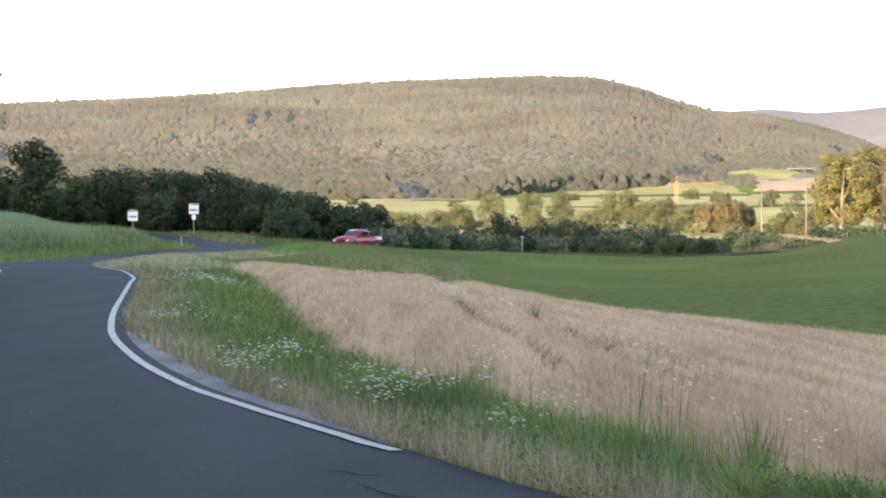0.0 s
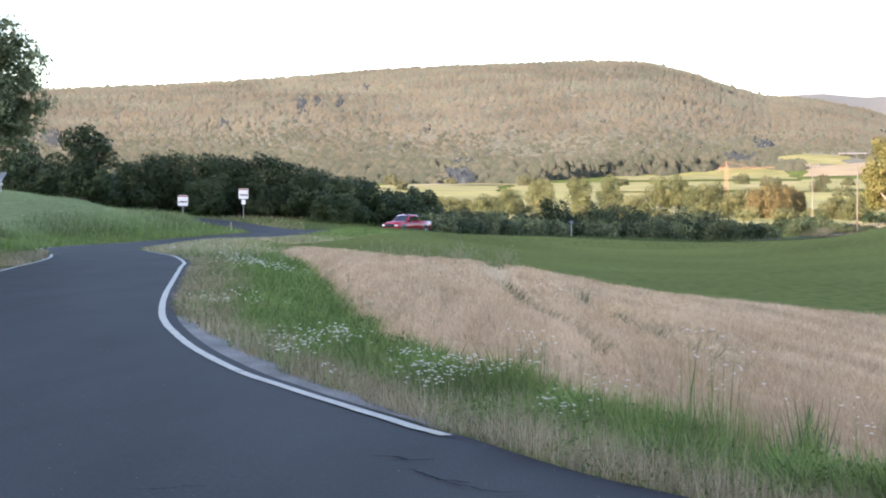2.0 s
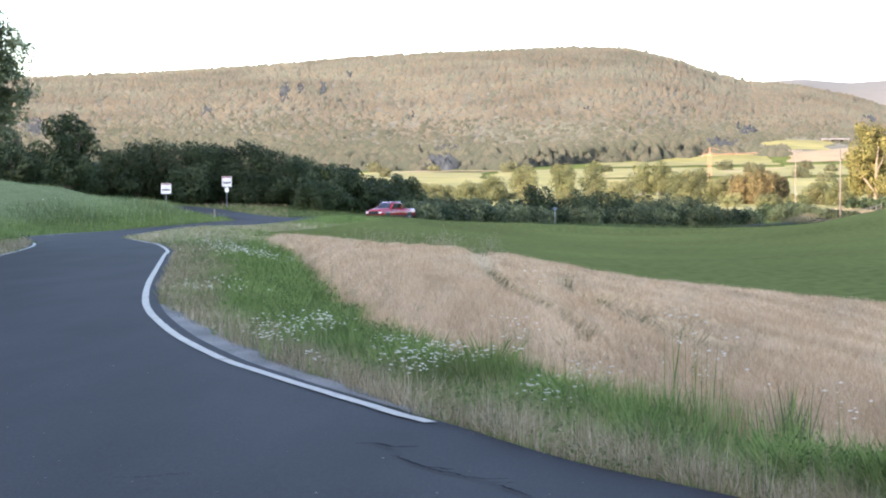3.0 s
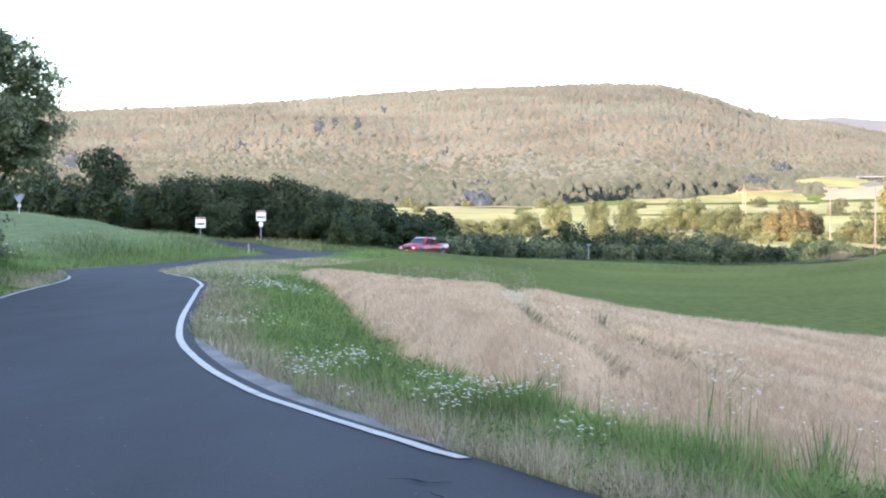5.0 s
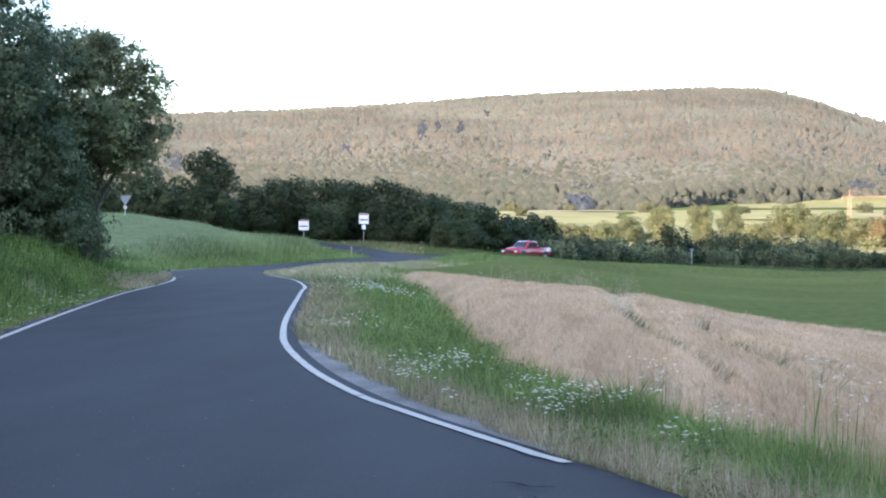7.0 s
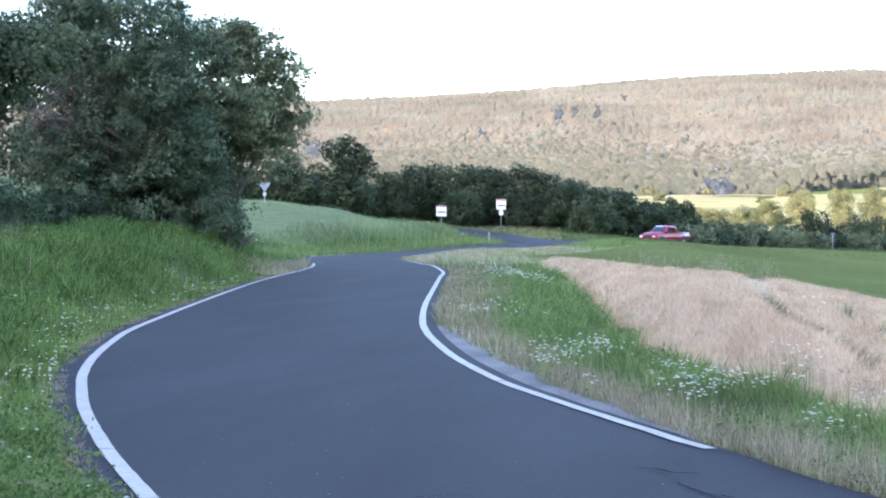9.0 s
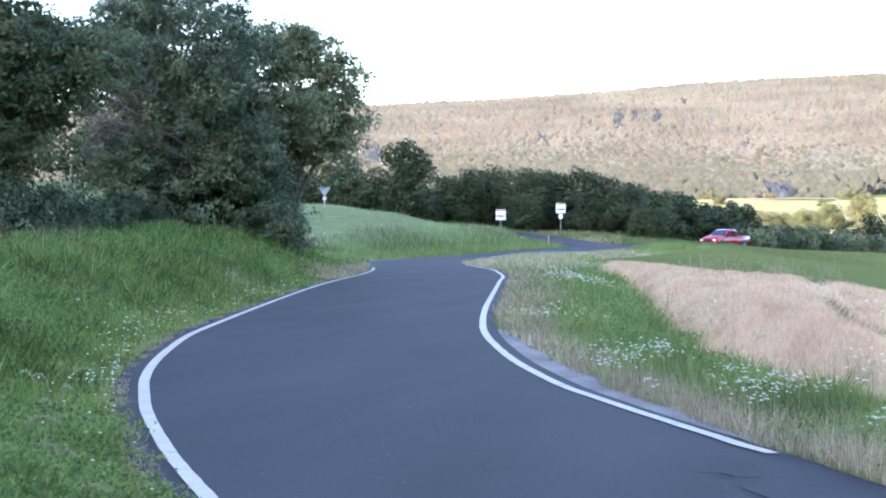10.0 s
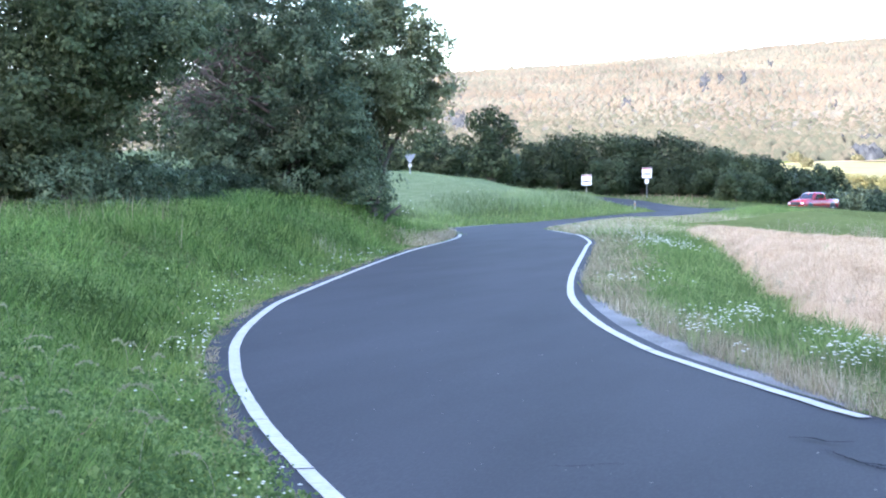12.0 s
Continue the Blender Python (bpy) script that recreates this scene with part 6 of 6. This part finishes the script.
bmesh.ops.transform(bm, matrix=Matrix.Translation((-0.885, 0, 1.4)) @ Matrix.Rotation(radians(9), 4, "Y") @ Matrix.Rotation(radians(90), 4, "Z"), verts=bm.verts)
part("rear_window", bm, M_GLASS, truck)
for s in (-1, 1):
    part("side_window", prism([(-0.1, 1.38), (0.84, 1.38), (0.52, 1.78), (-0.1, 1.8)], s * 0.83 - 0.03, s * 0.83 + 0.03), M_GLASS, truck)
    part("side_window", prism([(-0.66, 1.38), (-0.2, 1.38), (-0.2, 1.8), (-0.58, 1.78)], s * 0.83 - 0.03, s * 0.83 + 0.03), M_GLASS, truck)
    for nm, m, b in (("mirror", M_BLACK, (0.82, 0.95, 0.96, 1.2, 1.28, 1.5)), ("headlight", M_LAMP, (2.72, 2.82, 0.6, 0.9, 0.84, 0.99)), ("tail_light", M_RED, (-2.88, -2.8, 0.8, 0.97, 0.78, 1.14)),
                     ("side_trim", M_BLACK, (-1.15, 1.25, 0.99, 1.015, 0.6, 0.67)), ("door_handle", M_BLACK, (0.0, 0.16, 0.99, 1.02, 1.04, 1.09)), ("fog_lamp", M_LAMP, (2.9, 2.96, 0.62, 0.8, 0.52, 0.62))):
        bm = bmesh.new()
        box(bm, b[0], b[1], min(s * b[2], s * b[3]), max(s * b[2], s * b[3]), b[4], b[5], bevel=0.01)
        part(nm, bm, m, truck)
    for wx in (1.82, -1.78):
        bm = bmesh.new()
        bmesh.ops.create_cone(bm, cap_ends=True, segments=28, radius1=0.5, radius2=0.5, depth=0.05, matrix=Matrix.Translation((wx, s * 0.985, 0.5)) @ Matrix.Rotation(radians(90), 4, "X"))
        part("wheel_arch", bm, M_BLACK, truck, "dark wheel arch")
        bm = bmesh.new()
        bmesh.ops.create_cone(bm, cap_ends=True, segments=28, radius1=0.41, radius2=0.41, depth=0.27, matrix=Matrix.Translation((wx, s * 0.9, 0.41)) @ Matrix.Rotation(radians(90), 4, "X"))
        bmesh.ops.bevel(bm, geom=[e for e in bm.edges if len(e.link_faces) == 2 and e.calc_face_angle(0) > 1], offset=0.05, segments=2, affect="EDGES")
        wheel = part("wheel", bm, M_TYRE, truck, "black tyre with dark alloy rim")
        bm = bmesh.new()
        bmesh.ops.create_cone(bm, cap_ends=True, segments=20, radius1=0.24, radius2=0.2, depth=0.06, matrix=Matrix.Translation((wx, s * 1.04, 0.41)) @ Matrix.Rotation(radians(-90 * s), 4, "X"))
        part("rim", bm, M_RIM, wheel)
bm = bmesh.new()
box(bm, 2.74, 2.85, -0.54, 0.54, 0.74, 1.05, bevel=0.03)
part("grille", bm, M_BLACK, truck, "dark grille")
bm = bmesh.new()
box(bm, 2.68, 2.94, -0.98, 0.98, 0.47, 0.7, bevel=0.06)
bumper = part("bumper", bm, M_CAR, truck)
bm = bmesh.new()
box(bm, 2.94, 2.955, -0.26, 0.26, 0.53, 0.64)
part("plate", bm, M_WHITE, bumper, "plain white plate")
bm = bmesh.new()
box(bm, 2.6, 2.86, -0.9, 0.9, 0.34, 0.46, bevel=0.04)
part("valance", bm, M_BLACK, truck)
bm = bmesh.new()
box(bm, -2.68, -0.95, -0.84, 0.84, 1.28, 1.315)
part("cargo_bed", bm, M_BLACK, truck, "dark cargo bed")

# wooden fence by the far bend
M_FENCE = ramp_mat("grey_fence_wood", [(0.12, 0.105, 0.09), (0.2, 0.18, 0.155)], 4, rough=0.9)
ob = thing("field_fence", "low grey wooden fence beside the far road", "fence")
pts = [col(1436 + 9 * i, 285 + 3 * i) for i in range(8)]
for i, (x, y) in enumerate(pts):
    z = float(land(x, y))
    bm = bmesh.new()
    tube(bm, [(x, y, z - 0.2), (x, y, z + 1.3)], [0.07, 0.06], 6)
    part("post", bm, M_FENCE, ob)
    if i:
        x0, y0 = pts[i - 1]
        z0 = float(land(x0, y0))
        for hh in (0.55, 1.05):
            bm = bmesh.new()
            tube(bm, [(x0, y0, z0 + hh), (x, y, z + hh)], [0.06, 0.06], 5)
            part("rail", bm, M_FENCE, ob)

# long low barn with an open front, far up the slope
M_ROOFPALE = ramp_mat("pale_sheet_roof", [(0.19, 0.175, 0.16), (0.24, 0.225, 0.2)], 1.5, rough=0.6, big=0.1)
M_BARNWOOD = ramp_mat("barn_wood", [(0.16, 0.13, 0.10), (0.24, 0.20, 0.16)], 2, rough=0.9)
dd = np.linspace(1275, 1390, 60)
qx, qy = dd * math.sin(math.atan((1418 - 784) / FOCAL)), dd * math.cos(math.atan((1418 - 784) / FOCAL))
d = float(dd[np.argmin(np.abs(400 - (land(qx, qy) - EYE) * FOCAL / dd - 304))])
x, y = col(1418, d)
ob = thing("field_barn", "long low open-fronted barn with a pale roof", "barn")
ob.matrix_world = face_to_eye(x, y, float(land(x, y)) - 0.3)
bm = bmesh.new()
box(bm, -9.6, 9.6, -4.2, 4.2, 2.6, 2.85, Matrix.Rotation(radians(6), 4, "X"), 0.05)
part("roof", bm, M_ROOFPALE, ob)
bm = bmesh.new()
box(bm, -9.2, 9.2, 3.4, 3.6, 0, 2.6)
part("back_wall", bm, M_BARNWOOD, ob)
for i in range(7):
    bm = bmesh.new()
    box(bm, -9.1 + 2.95 * i, -8.8 + 2.95 * i, -3.7, -3.4, -0.5, 2.4)
    part("post", bm, M_ROOFPALE, ob)
